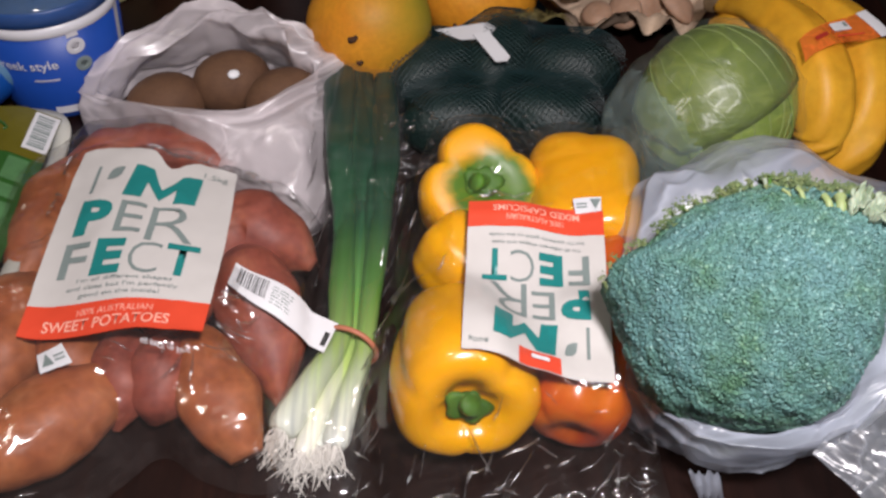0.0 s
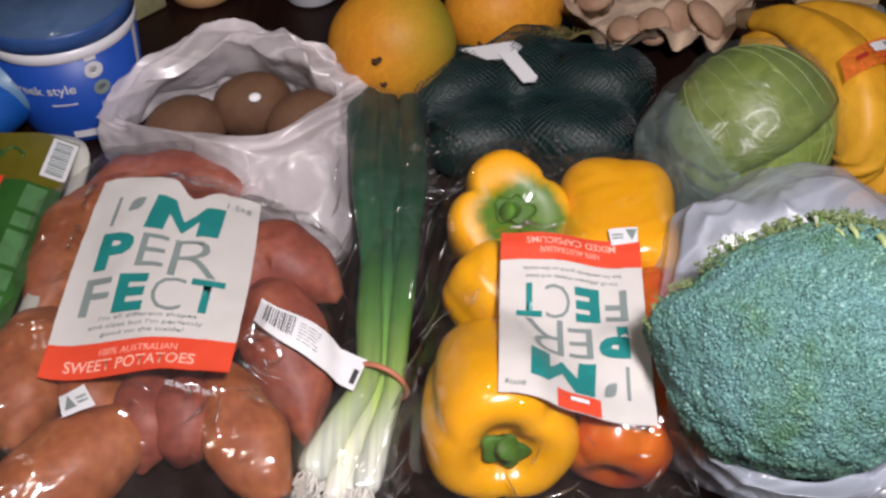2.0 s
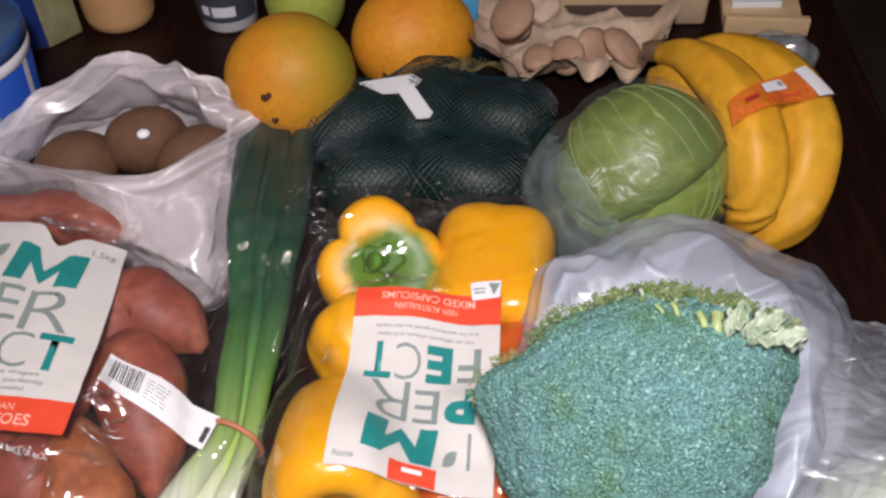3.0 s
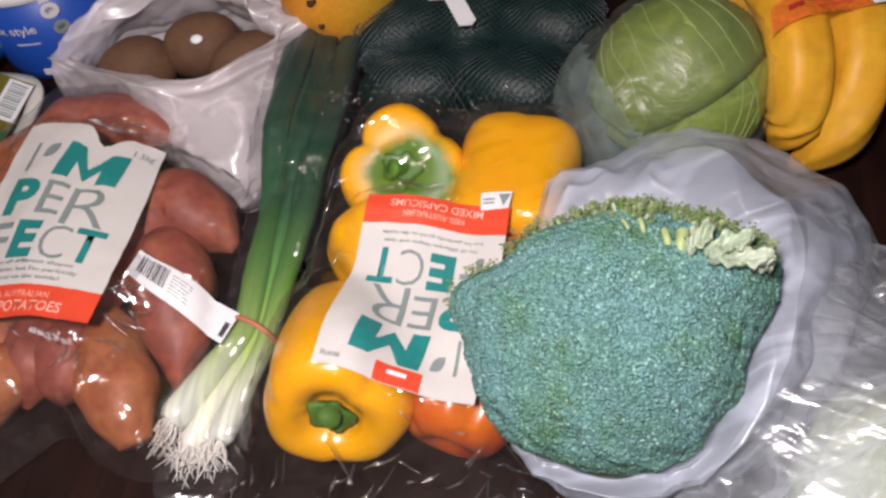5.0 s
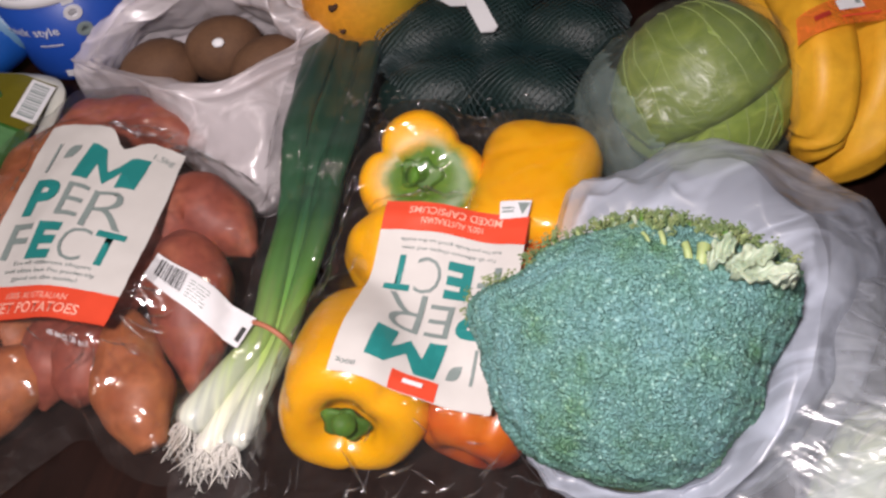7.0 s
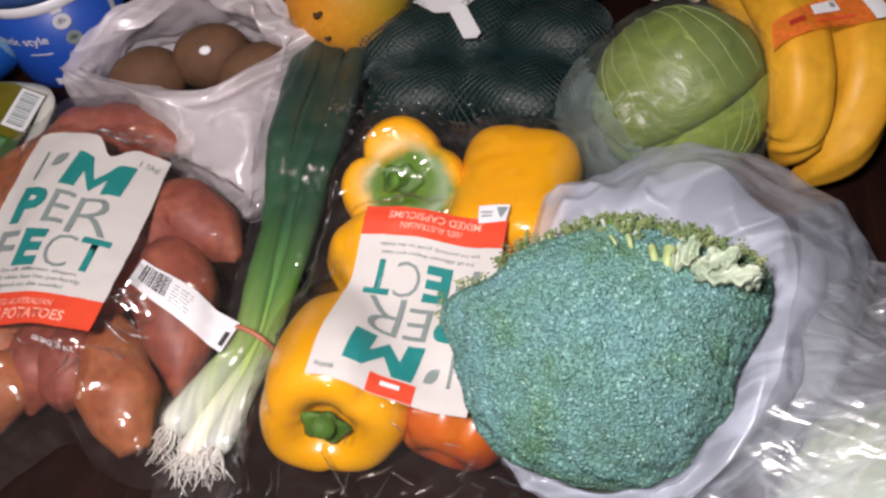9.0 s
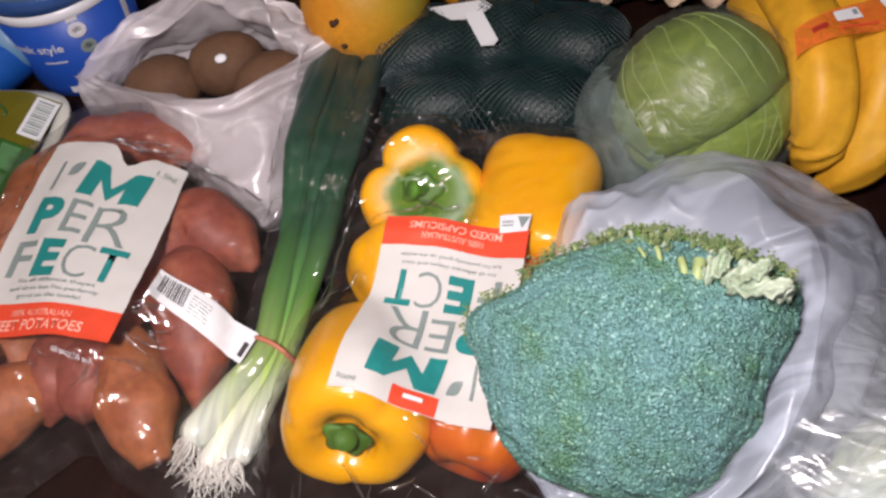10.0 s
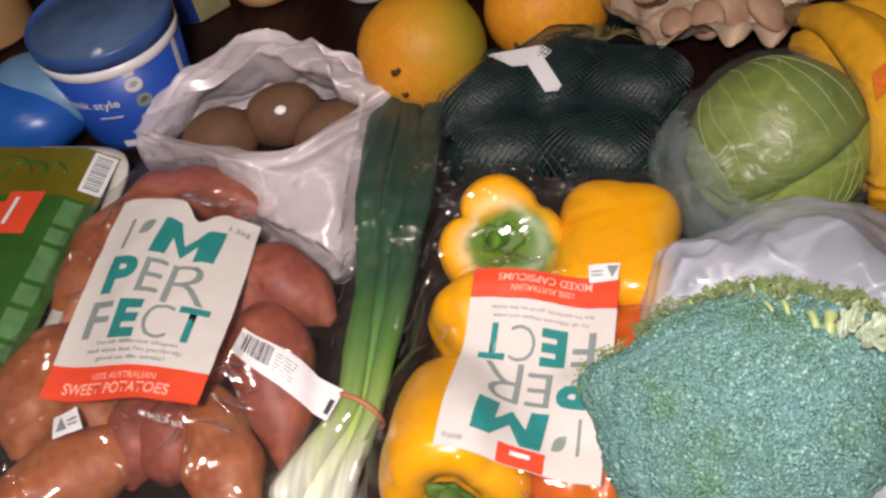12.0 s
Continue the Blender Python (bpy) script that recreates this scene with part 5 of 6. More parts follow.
def loft_bag(name, rings, mat, loc, label, n=260, m=70, wrinkle=0.004, size=28.0, seed=0.0, floor=0.002, folds=16.0, outer=None):
    """An open bag: rings of control points from the outside foot over the rim to the inside, crumpled into folds."""
    def f(i, j):
        u, v = i / n, j / (m - 1)
        p = smooth_at([tuple(loop_at(ring, u)) for ring in rings], v)
        a = 2 * math.pi * u
        around = ridged(math.cos(a) * 1.3 + seed, math.sin(a) * 1.3, v * 6.0)
        across = ridged(math.cos(a) * folds / 6 + seed, math.sin(a) * folds / 6, v * 1.3 + 4)
        deep = ridged(p[0] * size + seed, p[1] * size, p[2] * size)
        fine = ridged(p[0] * size * 2.7, p[1] * size * 2.7 + seed, p[2] * size * 2.7)
        k = wrinkle * (0.8 * around + 0.7 * across + 0.4 * deep + 0.12 * fine - 0.8)
        d = Vector((p[0] - loc[0], p[1] - loc[1], 0)).normalized()
        z = p[2] + wrinkle * (0.9 * around + 0.5 * across + 0.4 * deep + 0.12 * fine - 0.8)
        return (p[0] + d.x * k, p[1] + d.y * k, max(z, floor))
    th = thing(name, loc, label, "plastic bag")
    cut = int(m * 0.5)
    part("wall", grid_bm(n, cut + 1, f, True), outer or mat, th)
    part("folded_rim", grid_bm(n, m - cut, lambda i, j: f(i, j + cut), True), mat, th, "rim folded over to the inside")
    return th


KC = (-0.168, 0.600)
kiwi_foot = [(-0.258, 0.592, 0.003), (-0.250, 0.568, 0.003), (-0.200, 0.552, 0.003), (-0.130, 0.490, 0.003), (-0.086, 0.480, 0.003), (-0.082, 0.560, 0.003), (-0.090, 0.620, 0.003), (-0.140, 0.655, 0.003), (-0.190, 0.660, 0.003), (-0.240, 0.637, 0.003)]
kiwi_mid = [(p[0] * 1.02 + 0.0034, p[1] * 1.02 - 0.012, 0.022) for p in kiwi_foot]
kiwi_rim = [(-0.254, 0.586, 0.044), (-0.244, 0.568, 0.050), (-0.196, 0.550, 0.056), (-0.136, 0.533, 0.058), (-0.100, 0.565, 0.056), (-0.072, 0.616, 0.044), (-0.098, 0.630, 0.060), (-0.142, 0.644, 0.070), (-0.186, 0.652, 0.072), (-0.240, 0.628, 0.056)]
kiwi_flap = [(-0.242, 0.588, 0.040), (-0.234, 0.576, 0.042), (-0.192, 0.562, 0.046), (-0.138, 0.550, 0.048), (-0.110, 0.572, 0.050), (-0.092, 0.600, 0.052), (-0.108, 0.606, 0.064), (-0.142, 0.624, 0.068), (-0.182, 0.632, 0.062), (-0.226, 0.618, 0.046)]
kiwi_deep = [(p[0] * 0.93 - 0.0118, p[1] * 0.93 + 0.044, 0.020) for p in kiwi_foot]


kiwi_over = [(a[0] * 0.35 + b[0] * 0.65, a[1] * 0.35 + b[1] * 0.65, b[2] * 0.88 + 0.002) for a, b in zip(kiwi_mid, kiwi_rim)]
loft_bag("produce_bag", [kiwi_foot, kiwi_mid, kiwi_over, kiwi_rim, kiwi_flap, kiwi_deep],
         MILKY, (KC[0], KC[1], 0.0), "open milky plastic produce bag round the kiwifruit", wrinkle=0.0052, size=24.0, seed=4.0, folds=12.0)

# ---------- cabbage ----------
def cabbage_mat(name, k):
    mat, tree, bsdf = shader(name, Roughness=0.42)
    vec = coords(tree)
    wav = noise_out(tree, coords(tree, (1, 1, 2.2)), 30.0, 5.0, 0.6, 1.5)
    col = ramp(tree, wav, [(0.25, (0.105 * k, 0.160 * k, 0.024 * k)), (0.5, (0.165 * k, 0.225 * k, 0.040 * k)), (0.68, (0.235 * k, 0.295 * k, 0.060 * k)), (0.82, (0.36, 0.42, 0.13))])
    tree.links.new(blend(tree, 0.5, col, ramp(tree, noise_out(tree, vec, 16.0, 4.0), [(0.3, (0.55, 0.68, 0.5)), (0.7, (1.15, 1.1, 1.0))]), "MULTIPLY"), bsdf.inputs["Base Color"])
    bsdf.inputs["Subsurface Weight"].default_value = 0.1
    bsdf.inputs["Subsurface Radius"].default_value = (0.003, 0.004, 0.001)
    relief(tree, bsdf, wav, 0.55, 0.003)
    return mat


CAB = cabbage_mat("cabbage_leaf", 0.80)
CAB_PALE = cabbage_mat("pale_cabbage_leaf", 1.30)
VEIN = plain("cabbage_vein", (0.25, 0.32, 0.095), 0.45)
CC, CS = Vector((0.184, 0.538, 0.062)), (0.0520, 0.0490, 0.0560)
cab = thing("cabbage", (CC.x, CC.y, 0.002), "small green cabbage with smooth wrapped leaves", "cabbage")
cab_bm = ball(CC, CS, None, 0.003, 18.0, 5.0, 4)
cab_tree = BVHTree.FromBMesh(cab_bm)
part("heart", cab_bm, CAB_PALE, cab)


def wrap_leaf(root, tip, width, out, seed):
    """A leaf that hugs the head from root towards tip (directions from its middle)."""
    r_, t_ = Vector(root).normalized(), Vector(tip).normalized()
    s_ = r_.cross(t_).normalized()
    total = r_.angle(t_)
    n, m = 26, 22

    def f(i, j):
        v = j / (m - 1)
        w = (i / (n - 1)) * 2 - 1
        ang = total * v
        d = (Matrix.Rotation(ang, 3, s_) @ r_)
        half = width * (math.sin(math.pi * min(v * 0.62 + 0.16, 1.0)) ** 0.7)
        d = (Matrix.Rotation(-w * half, 3, d.cross(s_)) @ d)
        k = 1.0 + out + 0.014 * nz(w * 2 + seed, v * 3, 1.0) + 0.020 * (abs(w) ** 6 + v ** 8) + 0.006 * abs(math.sin(w * 9 + seed)) * v
        return CC + Vector((d.x * CS[0], d.y * CS[1], d.z * CS[2])) * k
    bm = grid_bm(n, m, f)
    bmesh.ops.solidify(bm, geom=bm.faces[:], thickness=0.0009)
    veins = []
    for c in (-0.75, -0.5, -0.28, 0.0, 0.28, 0.5, 0.75):
        pts = []
        for k in range(9):
            v = 0.12 + 0.82 * k / 8
            w = c * (0.25 + 0.9 * v) + 0.10 * nz(v * 4 + seed, c * 5)
            q = f((w + 1) / 2 * (n - 1), v * (m - 1))
            pts.append(tuple(CC + (Vector(q) - CC) * 1.003))
        veins.append(swept(pts, [0.0005 if c else 0.0010, 0.0004, 0.0002], 6, 20))
    return bm, veins


for root, tip, w, o, sd in (((-0.42, 0.85, 0.05), (0.22, -0.86, 0.42), 1.25, 0.045, 1), ((0.3, -0.75, -0.55), (0.2, -0.2, 0.95), 1.1, 0.012, 2), ((0.85, -0.1, -0.4), (-0.1, 0.4, 0.9), 0.9, 0.022, 3), ((-0.8, -0.45, -0.35), (0.5, 0.2, 0.8), 0.9, 0.018, 5)):
    leaf_bm, vein_bms = wrap_leaf(root, tip, w, o, sd)
    leaf_ob = part("leaf", leaf_bm, CAB if sd == 1 else CAB_PALE, cab)
    for vb in vein_bms:
        part("vein", vb, VEIN, leaf_ob)
bag_bm = ball(CC, (0.0570, 0.0540, 0.0600), None, 0.0, 1.0, 0.0, 5, lambda d: 1.0 + 0.62 * max(0.0, -d.x * 0.82 - 0.35 * d.y - 0.25 * d.z - 0.35) ** 1.1 + 0.05 * max(0, ridged(d.x * 3, d.y * 3, d.z * 3)) + 0.02 * ridged(d.x * 9, d.y * 9, d.z * 9))
for v in bag_bm.verts:
    v.co.z = max(v.co.z, 0.0015)
cab_bag = thing("cabbage_bag", (0.17, 0.56, 0.0), "thin hazy plastic bag wrapped loosely over the cabbage", "plastic bag")
FOLD_FILM = film("gathered_milky_film", haze=0.22, tint=(0.42, 0.54, 0.52), rough=0.34, gloss=0.5, crinkle=0.5, size=30.0)
loose = bag_bm.copy()


def in_fold(f):
    d = (f.calc_center_median() - CC).normalized()
    return -d.x * 0.82 - 0.35 * d.y - 0.25 * d.z + 0.05 * nz(d.x * 2, d.y * 2, d.z * 2) > 0.60


bmesh.ops.delete(bag_bm, geom=[f for f in bag_bm.faces if in_fold(f)], context="FACES")
bmesh.ops.delete(loose, geom=[f for f in loose.faces if not in_fold(f)], context="FACES")
part("film", bag_bm, THIN_MILK, cab_bag)
part("loose_fold", loose, FOLD_FILM, cab_bag, "gathered loose fold of hazy film")

# ---------- bananas ----------
STEM_END = (0.211, 0.655, 0.070)
hand = thing("banana_bunch", (0.26, 0.58, 0.0), "bunch of ripe yellow bananas with an orange tape", "bananas")
ban_trees = []
for pts, r in (
    ([STEM_END, (0.226, 0.622, 0.088), (0.243, 0.574, 0.094), (0.250, 0.536, 0.086), (0.2505, 0.518, 0.058), (0.244, 0.522, 0.026)], 0.0185),
    ([(STEM_END[0] + 0.006, STEM_END[1] + 0.008, 0.056), (0.252, 0.645, 0.078), (0.279, 0.597, 0.086), (0.287, 0.550, 0.076), (0.279, 0.523, 0.044), (0.254, 0.516, 0.014)], 0.0195),
    ([(STEM_END[0] - 0.004, STEM_END[1] - 0.004, 0.052), (0.223, 0.620, 0.070), (0.237, 0.580, 0.068), (0.243, 0.550, 0.060), (0.244, 0.545, 0.040), (0.241, 0.549, 0.018)], 0.016),
    ([(STEM_END[0] + 0.004, STEM_END[1] + 0.012, 0.046), (0.279, 0.680, 0.045), (0.301, 0.632, 0.045), (0.304, 0.587, 0.042), (0.292, 0.558, 0.032), (0.270, 0.546, 0.018)], 0.0175),
):
    bm = swept(pts, [0.0080, 0.0135, r * 0.97, r, r * 0.98, r * 0.85, 0.0045], 20, 40, 0.0006, 40, sides=5, ridge=0.085, seed=r * 99)
    ban_trees.append(BVHTree.FromBMesh(bm))
    b = part("banana", bm, BANANA, hand)
    e0, e1 = Vector(pts[-1]), Vector(smooth_at(pts, 0.97))
    part("tip", swept([tuple(e0.lerp(e1, 0.25)), tuple(e0 + (e0 - e1) * 0.12)], [0.0042, 0.0036, 0.0026], 10, 5), BROWN_STEM, b, "dark dry tip")
s0 = Vector(STEM_END)
part("stem_end", swept([tuple(s0 + Vector((0.008, 0.004, -0.002))), tuple(s0 + Vector((-0.004, 0.004, 0.0))), tuple(s0 + Vector((-0.013, 0.006, -0.002)))], [0.008, 0.008, 0.006], 14, 8, 0.002, 150), BROWN_STEM, hand, "dark cut stem end")
ORANGE_TAPE = film("orange_tape", haze=0.62, tint=(0.85, 0.20, 0.04), rough=0.15, gloss=0.8, crinkle=0.3, size=60.0)
tapq = [(0.232, 0.531, 0.098), (0.231, 0.548, 0.104), (0.287, 0.589, 0.098), (0.301, 0.566, 0.088)]
taped = Drape(ban_trees, [(0.20, 0.50), (0.34, 0.50), (0.34, 0.66), (0.20, 0.66)], 0.004, rounds=40, sag=0.0, wrinkle=0.0, lift=0.002)


def tape_at(u, v, more=0.0):
    a, b, c, d = [Vector(p) for p in tapq]
    p = (a * (1 - u) + d * u) * (1 - v) + (b * (1 - u) + c * u) * v
    return Vector((p.x, p.y, taped.z(p.x, p.y, taped.plain) + more))


class Tape:
    def at(self, u, v, more=0.0):
        return tape_at(u, v, more)
    def panel(self, u0, v0, u1, v1, more=0.0, n=8):
        return grid_bm(n, n, lambda i, j: tape_at(u0 + (u1 - u0) * i / (n - 1), v0 + (v1 - v0) * j / (n - 1), more))
tape = part("tape", Tape().panel(0.0, 0, 0.84, 1, 0, 22), ORANGE_TAPE, hand, "orange printed plastic tape")
part("tape_end", Tape().panel(0.842, 0, 1, 1, 0.0002, 10), PAPER_WHITE, hand, "white end of the tape")
stk = part("sticker", Tape().panel(0.36, 0.46, 0.60, 0.84, 0.0012, 6), PAPER_WHITE, tape, "white sticker with a dark triangle")
part("triangle_mark", Tape().panel(0.53, 0.58, 0.575, 0.76, 0.0018, 3), GREY_PRINT, tape)
part("red_mark", Tape().panel(0.14, 0.40, 0.28, 0.58, 0.0012, 4), plain("dark_red_print", (0.35, 0.03, 0.02), 0.4), tape)
part("print_bar", Tape().panel(0.36, 0.20, 0.70, 0.26, 0.0012, 5), RED_PRINT, tape)

# ---------- broccoli ----------
def broc_mat():
    mat, tree, bsdf = shader("broccoli_buds", Roughness=0.55)
    geo = tree.nodes.new("ShaderNodeNewGeometry")
    isle = ramp(tree, geo.outputs["Random Per Island"], [(0.0, (0.062, 0.150, 0.128)), (0.3, (0.094, 0.213, 0.202)), (0.82, (0.120, 0.262, 0.254)), (0.93, (0.160, 0.325, 0.312)), (1.0, (0.260, 0.430, 0.405))])
    patch = ramp(tree, noise_out(tree, coords(tree), 30.0, 7.0, 0.68), [(0.34, (0.60, 0.68, 0.34)), (0.46, (0.94, 0.96, 0.86)), (0.56, (1.0, 1.0, 1.0)), (0.70, (1.16, 1.10, 1.20))])
    col = blend(tree, 0.9, isle, patch, "MULTIPLY")
    sep = tree.nodes.new("ShaderNodeSeparateXYZ")
    tc = tree.nodes.new("ShaderNodeTexCoord")
    tree.links.new(tc.outputs["Object"], sep.inputs[0])
    add = tree.nodes.new("ShaderNodeMath")
    add.operation = "MULTIPLY_ADD"
    tree.links.new(noise_out(tree, coords(tree), 40.0, 3.0), add.inputs[0])
    add.inputs[1].default_value = 0.05
    tree.links.new(sep.outputs[1], add.inputs[2])
    rng = node(tree, "ShaderNodeMapRange")
    tree.links.new(add.outputs[0], rng.inputs[0])
    rng.inputs[1].default_value, rng.inputs[2].default_value = 0.048, 0.080
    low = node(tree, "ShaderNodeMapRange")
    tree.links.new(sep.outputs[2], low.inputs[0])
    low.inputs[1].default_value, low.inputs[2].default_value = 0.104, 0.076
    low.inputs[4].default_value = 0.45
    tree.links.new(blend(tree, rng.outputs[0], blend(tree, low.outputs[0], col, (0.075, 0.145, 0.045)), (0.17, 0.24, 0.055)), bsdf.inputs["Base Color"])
    return mat


BROC = broc_mat()
BROC_CORE = mottled("broccoli_core", [(0.3, (0.092, 0.189, 0.167)), (0.7, (0.114, 0.233, 0.211))], scale=40.0, rough=0.8)
BROC_STEM = mottled("broccoli_stem", [(0.3, (0.24, 0.32, 0.11)), (0.7, (0.38, 0.46, 0.22))], scale=40.0, rough=0.5, sub=0.1)
BROC_LEAF = mottled("broccoli_leaf", [(0.3, (0.20, 0.28, 0.17)), (0.7, (0.46, 0.52, 0.42))], scale=40.0, rough=0.45, sub=0.1)
BC, BS = Vector((0.152, 0.314, 0.108)), (0.0680, 0.0570, 0.0680)
broc = thing("broccoli", (BC.x, BC.y, 0.004), "large blue-green broccoli head standing in an open bag", "broccoli")


BROC_AX = Vector((0.01, -0.56, 0.83)).normalized()
BROC_SIDE = (Vector((1, 0, 0)) - BROC_AX * BROC_AX.x).normalized()
BROC_UP = BROC_AX.cross(BROC_SIDE)
# how far the florets reach round the head, counter-clockwise from its right side
REACH = [0.81, 0.98, 1.20, 1.11, 1.03, 1.015, 0.94, 0.967, 0.95, 1.10, 0.98, 0.942, 0.955, 0.968, 0.895, 0.91, 0.905, 0.86, 0.80, 0.825]


def broc_r(d):
    a = math.atan2(d.dot(BROC_UP), d.dot(BROC_SIDE)) / (2 * math.pi)
    return broc_bumps(d) * (1 + (loop_at([(v,) for v in REACH], a)[0] - 1) * (1 - d.dot(BROC_AX) ** 2))


def broc_bumps(d):
    k = 1.0 + 0.030 * nz(d.x * 2.2, d.y * 2.2, d.z * 2.2) + 0.026 * nz(d.x * 6, d.y * 6, d.z * 6 + 3)
    k += 0.011 * nz(d.x * 13 + 4, d.y * 13, d.z * 13)
    return k


clumps = []
for k in range(150):
    z = 1 - 1.25 * (k + 0.5) / 150
    a = k * 2.399963
    rr = math.sqrt(max(0, 1 - z * z))
    clumps.append(Vector((rr * math.cos(a) + R.uniform(-0.02, 0.02), rr * math.sin(a) + R.uniform(-0.02, 0.02), z)).normalized())
core = ball(BC, (BS[0] * 0.991, BS[1] * 0.991, BS[2] * 0.991), None, 0, 1, 0, 4, broc_r)
broc_tree = BVHTree.FromBMesh(ball(BC, BS, None, 0, 1, 0, 4, broc_r))
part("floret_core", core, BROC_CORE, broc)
iv = np.array([(1, 0, 0), (-1, 0, 0), (0, 1, 0), (0, -1, 0), (0, 0, 1), (0, 0, -1)], float)
ifc = np.array([(0, 2, 4), (2, 1, 4), (1, 3, 4), (3, 0, 4), (2, 0, 5), (1, 2, 5), (3, 1, 5), (0, 3, 5)])
cl = np.array([c[:] for c in clumps])
NB = 66000
verts, faces = [], []
cnt = 0
for k in range(NB):
    z = 1 - 1.52 * (k + 0.5) / NB
    a = k * 2.399963
    rr = math.sqrt(max(0, 1 - z * z))
    d = Vector((rr * math.cos(a), rr * math.sin(a), z))
    near = float((cl @ np.array(d[:])).max())
    puff = 0.008 * (1 - min(1.0, (1 - near) / 0.020)) if near < 1 else 0.012
    rad = broc_r(d) * (0.986 + 1.7 * puff + R.uniform(-0.003, 0.004))
    c = BC + Vector((d.x * BS[0], d.y * BS[1], d.z * BS[2])) * rad
    s = R.choice((0.0005, 0.0006, 0.0008, 0.0009, 0.0013)) * (1.15 if z < 0.15 else 1.0)
    ca_, sa_ = math.cos(k * 1.7), math.sin(k * 1.7)
    verts.append((iv @ np.array([(ca_, sa_, 0), (-sa_ * 0.8, ca_ * 0.8, 0.6), (sa_ * 0.6, -ca_ * 0.6, 0.8)])) * s + np.array(c[:]) + np.array([R.uniform(-0.0012, 0.0012) for _ in range(3)]) * 0.3)
    faces.append(ifc + 6 * k)
allv = np.concatenate(verts) - np.array(broc.location[:])
allf = np.concatenate(faces)
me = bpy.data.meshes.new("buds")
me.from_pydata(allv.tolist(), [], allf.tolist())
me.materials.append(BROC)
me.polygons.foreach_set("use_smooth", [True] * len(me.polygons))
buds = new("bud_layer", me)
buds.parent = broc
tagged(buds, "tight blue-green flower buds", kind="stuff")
part("stem", swept([tuple(BC + Vector((0, 0, -0.02))), tuple(BC + Vector((0.0, 0.004, -0.055))), tuple(BC + Vector((0.0, 0.006, -0.104)))], [0.030, 0.024, 0.021, 0.020], 22, 12, 0.002, 40), BROC_STEM, broc, "thick pale green stem")
EYE6 = Vector((0.151, 0.074, 0.483))


def on_broc(target):
    hit = broc_tree.ray_cast(EYE6, (Vector(target) - EYE6).normalized())[0]
    return hit if hit else Vector(target)


for base, go, r in (((0.179, 0.353, 0.130), (0.002, 0.011, 0.005), 0.0026), ((0.175, 0.355, 0.130), (-0.003, 0.010, 0.005), 0.0016), ((0.164, 0.362, 0.130), (-0.003, 0.009, 0.005), 0.0011), ((0.158, 0.362, 0.130), (-0.005, 0.008, 0.005), 0.0010), ((0.187, 0.352, 0.130), (0.007, 0.009, 0.004), 0.0015)):
    p = on_broc(base) - Vector((0, 0, 0.003))
    q = p + Vector(go) * 0.8
    part("branch", swept([tuple(p), tuple(p.lerp(q, 0.5) + Vector((0, 0, 0.002))), tuple(q)], [r, r * 0.95, r * 1.1], 12, 12, 0.0008, 120), BROC_STEM, broc, "pale green side branch")
BROC_EDGE = mottled("yellow_green_buds", [(0.3, (0.085, 0.150, 0.060)), (0.5, (0.150, 0.215, 0.085)), (0.72, (0.33, 0.37, 0.16))], scale=220.0, fine=900.0, rough=0.6, fine_amount=0.5)
edge_v, edge_f = [], []
for k in range(300):
    a = R.choice((R.uniform(0.6, 2.2), R.uniform(0.6, 2.95), R.uniform(0.9, 1.9)))
    tilt_ = R.gauss(0.10, 0.13)
    d = (BROC_SIDE * math.cos(a) + BROC_UP * math.sin(a) + BROC_AX * (tilt_ + (0.25 if a < 1.6 else 0.0))).normalized()
    c = BC + Vector((d.x * BS[0], d.y * BS[1], d.z * BS[2])) * broc_r(d) * R.uniform(0.97, 1.0)
    e = c + d * R.uniform(0.001, 0.0042) + Vector((R.uniform(-0.003, 0.003), 0.001, R.uniform(-0.001, 0.002)))
    if k < 70:
        part("floret_twig", swept([tuple(c - d * 0.003), tuple(c.lerp(e, 0.6)), tuple(e)], [0.0007, 0.0009, 0.0012], 5, 5, 0.0006, 400), (BROC_STEM, BROC_LEAF, GREEN_STEM)[k % 3], broc)
    for m in range(11):
        p = e + Vector((R.gauss(0, 0.0010), R.gauss(0, 0.0010), R.gauss(0, 0.0010)))
        r_ = R.uniform(0.0004, 0.0009)
        edge_f.append(ifc + 6 * len(edge_v))
        edge_v.append(iv * r_ + np.array((p - broc.location)[:]))
me = bpy.data.meshes.new("edge_bud_layer")
me.from_pydata(np.concatenate(edge_v).tolist(), [], np.concatenate(edge_f).tolist())
me.materials.append(BROC_EDGE)
edge_bud_layer = new("edge_bud_layer", me)
edge_bud_layer.parent = broc
tagged(edge_bud_layer, "loose yellow-green buds along the ragged edge", kind="stuff")
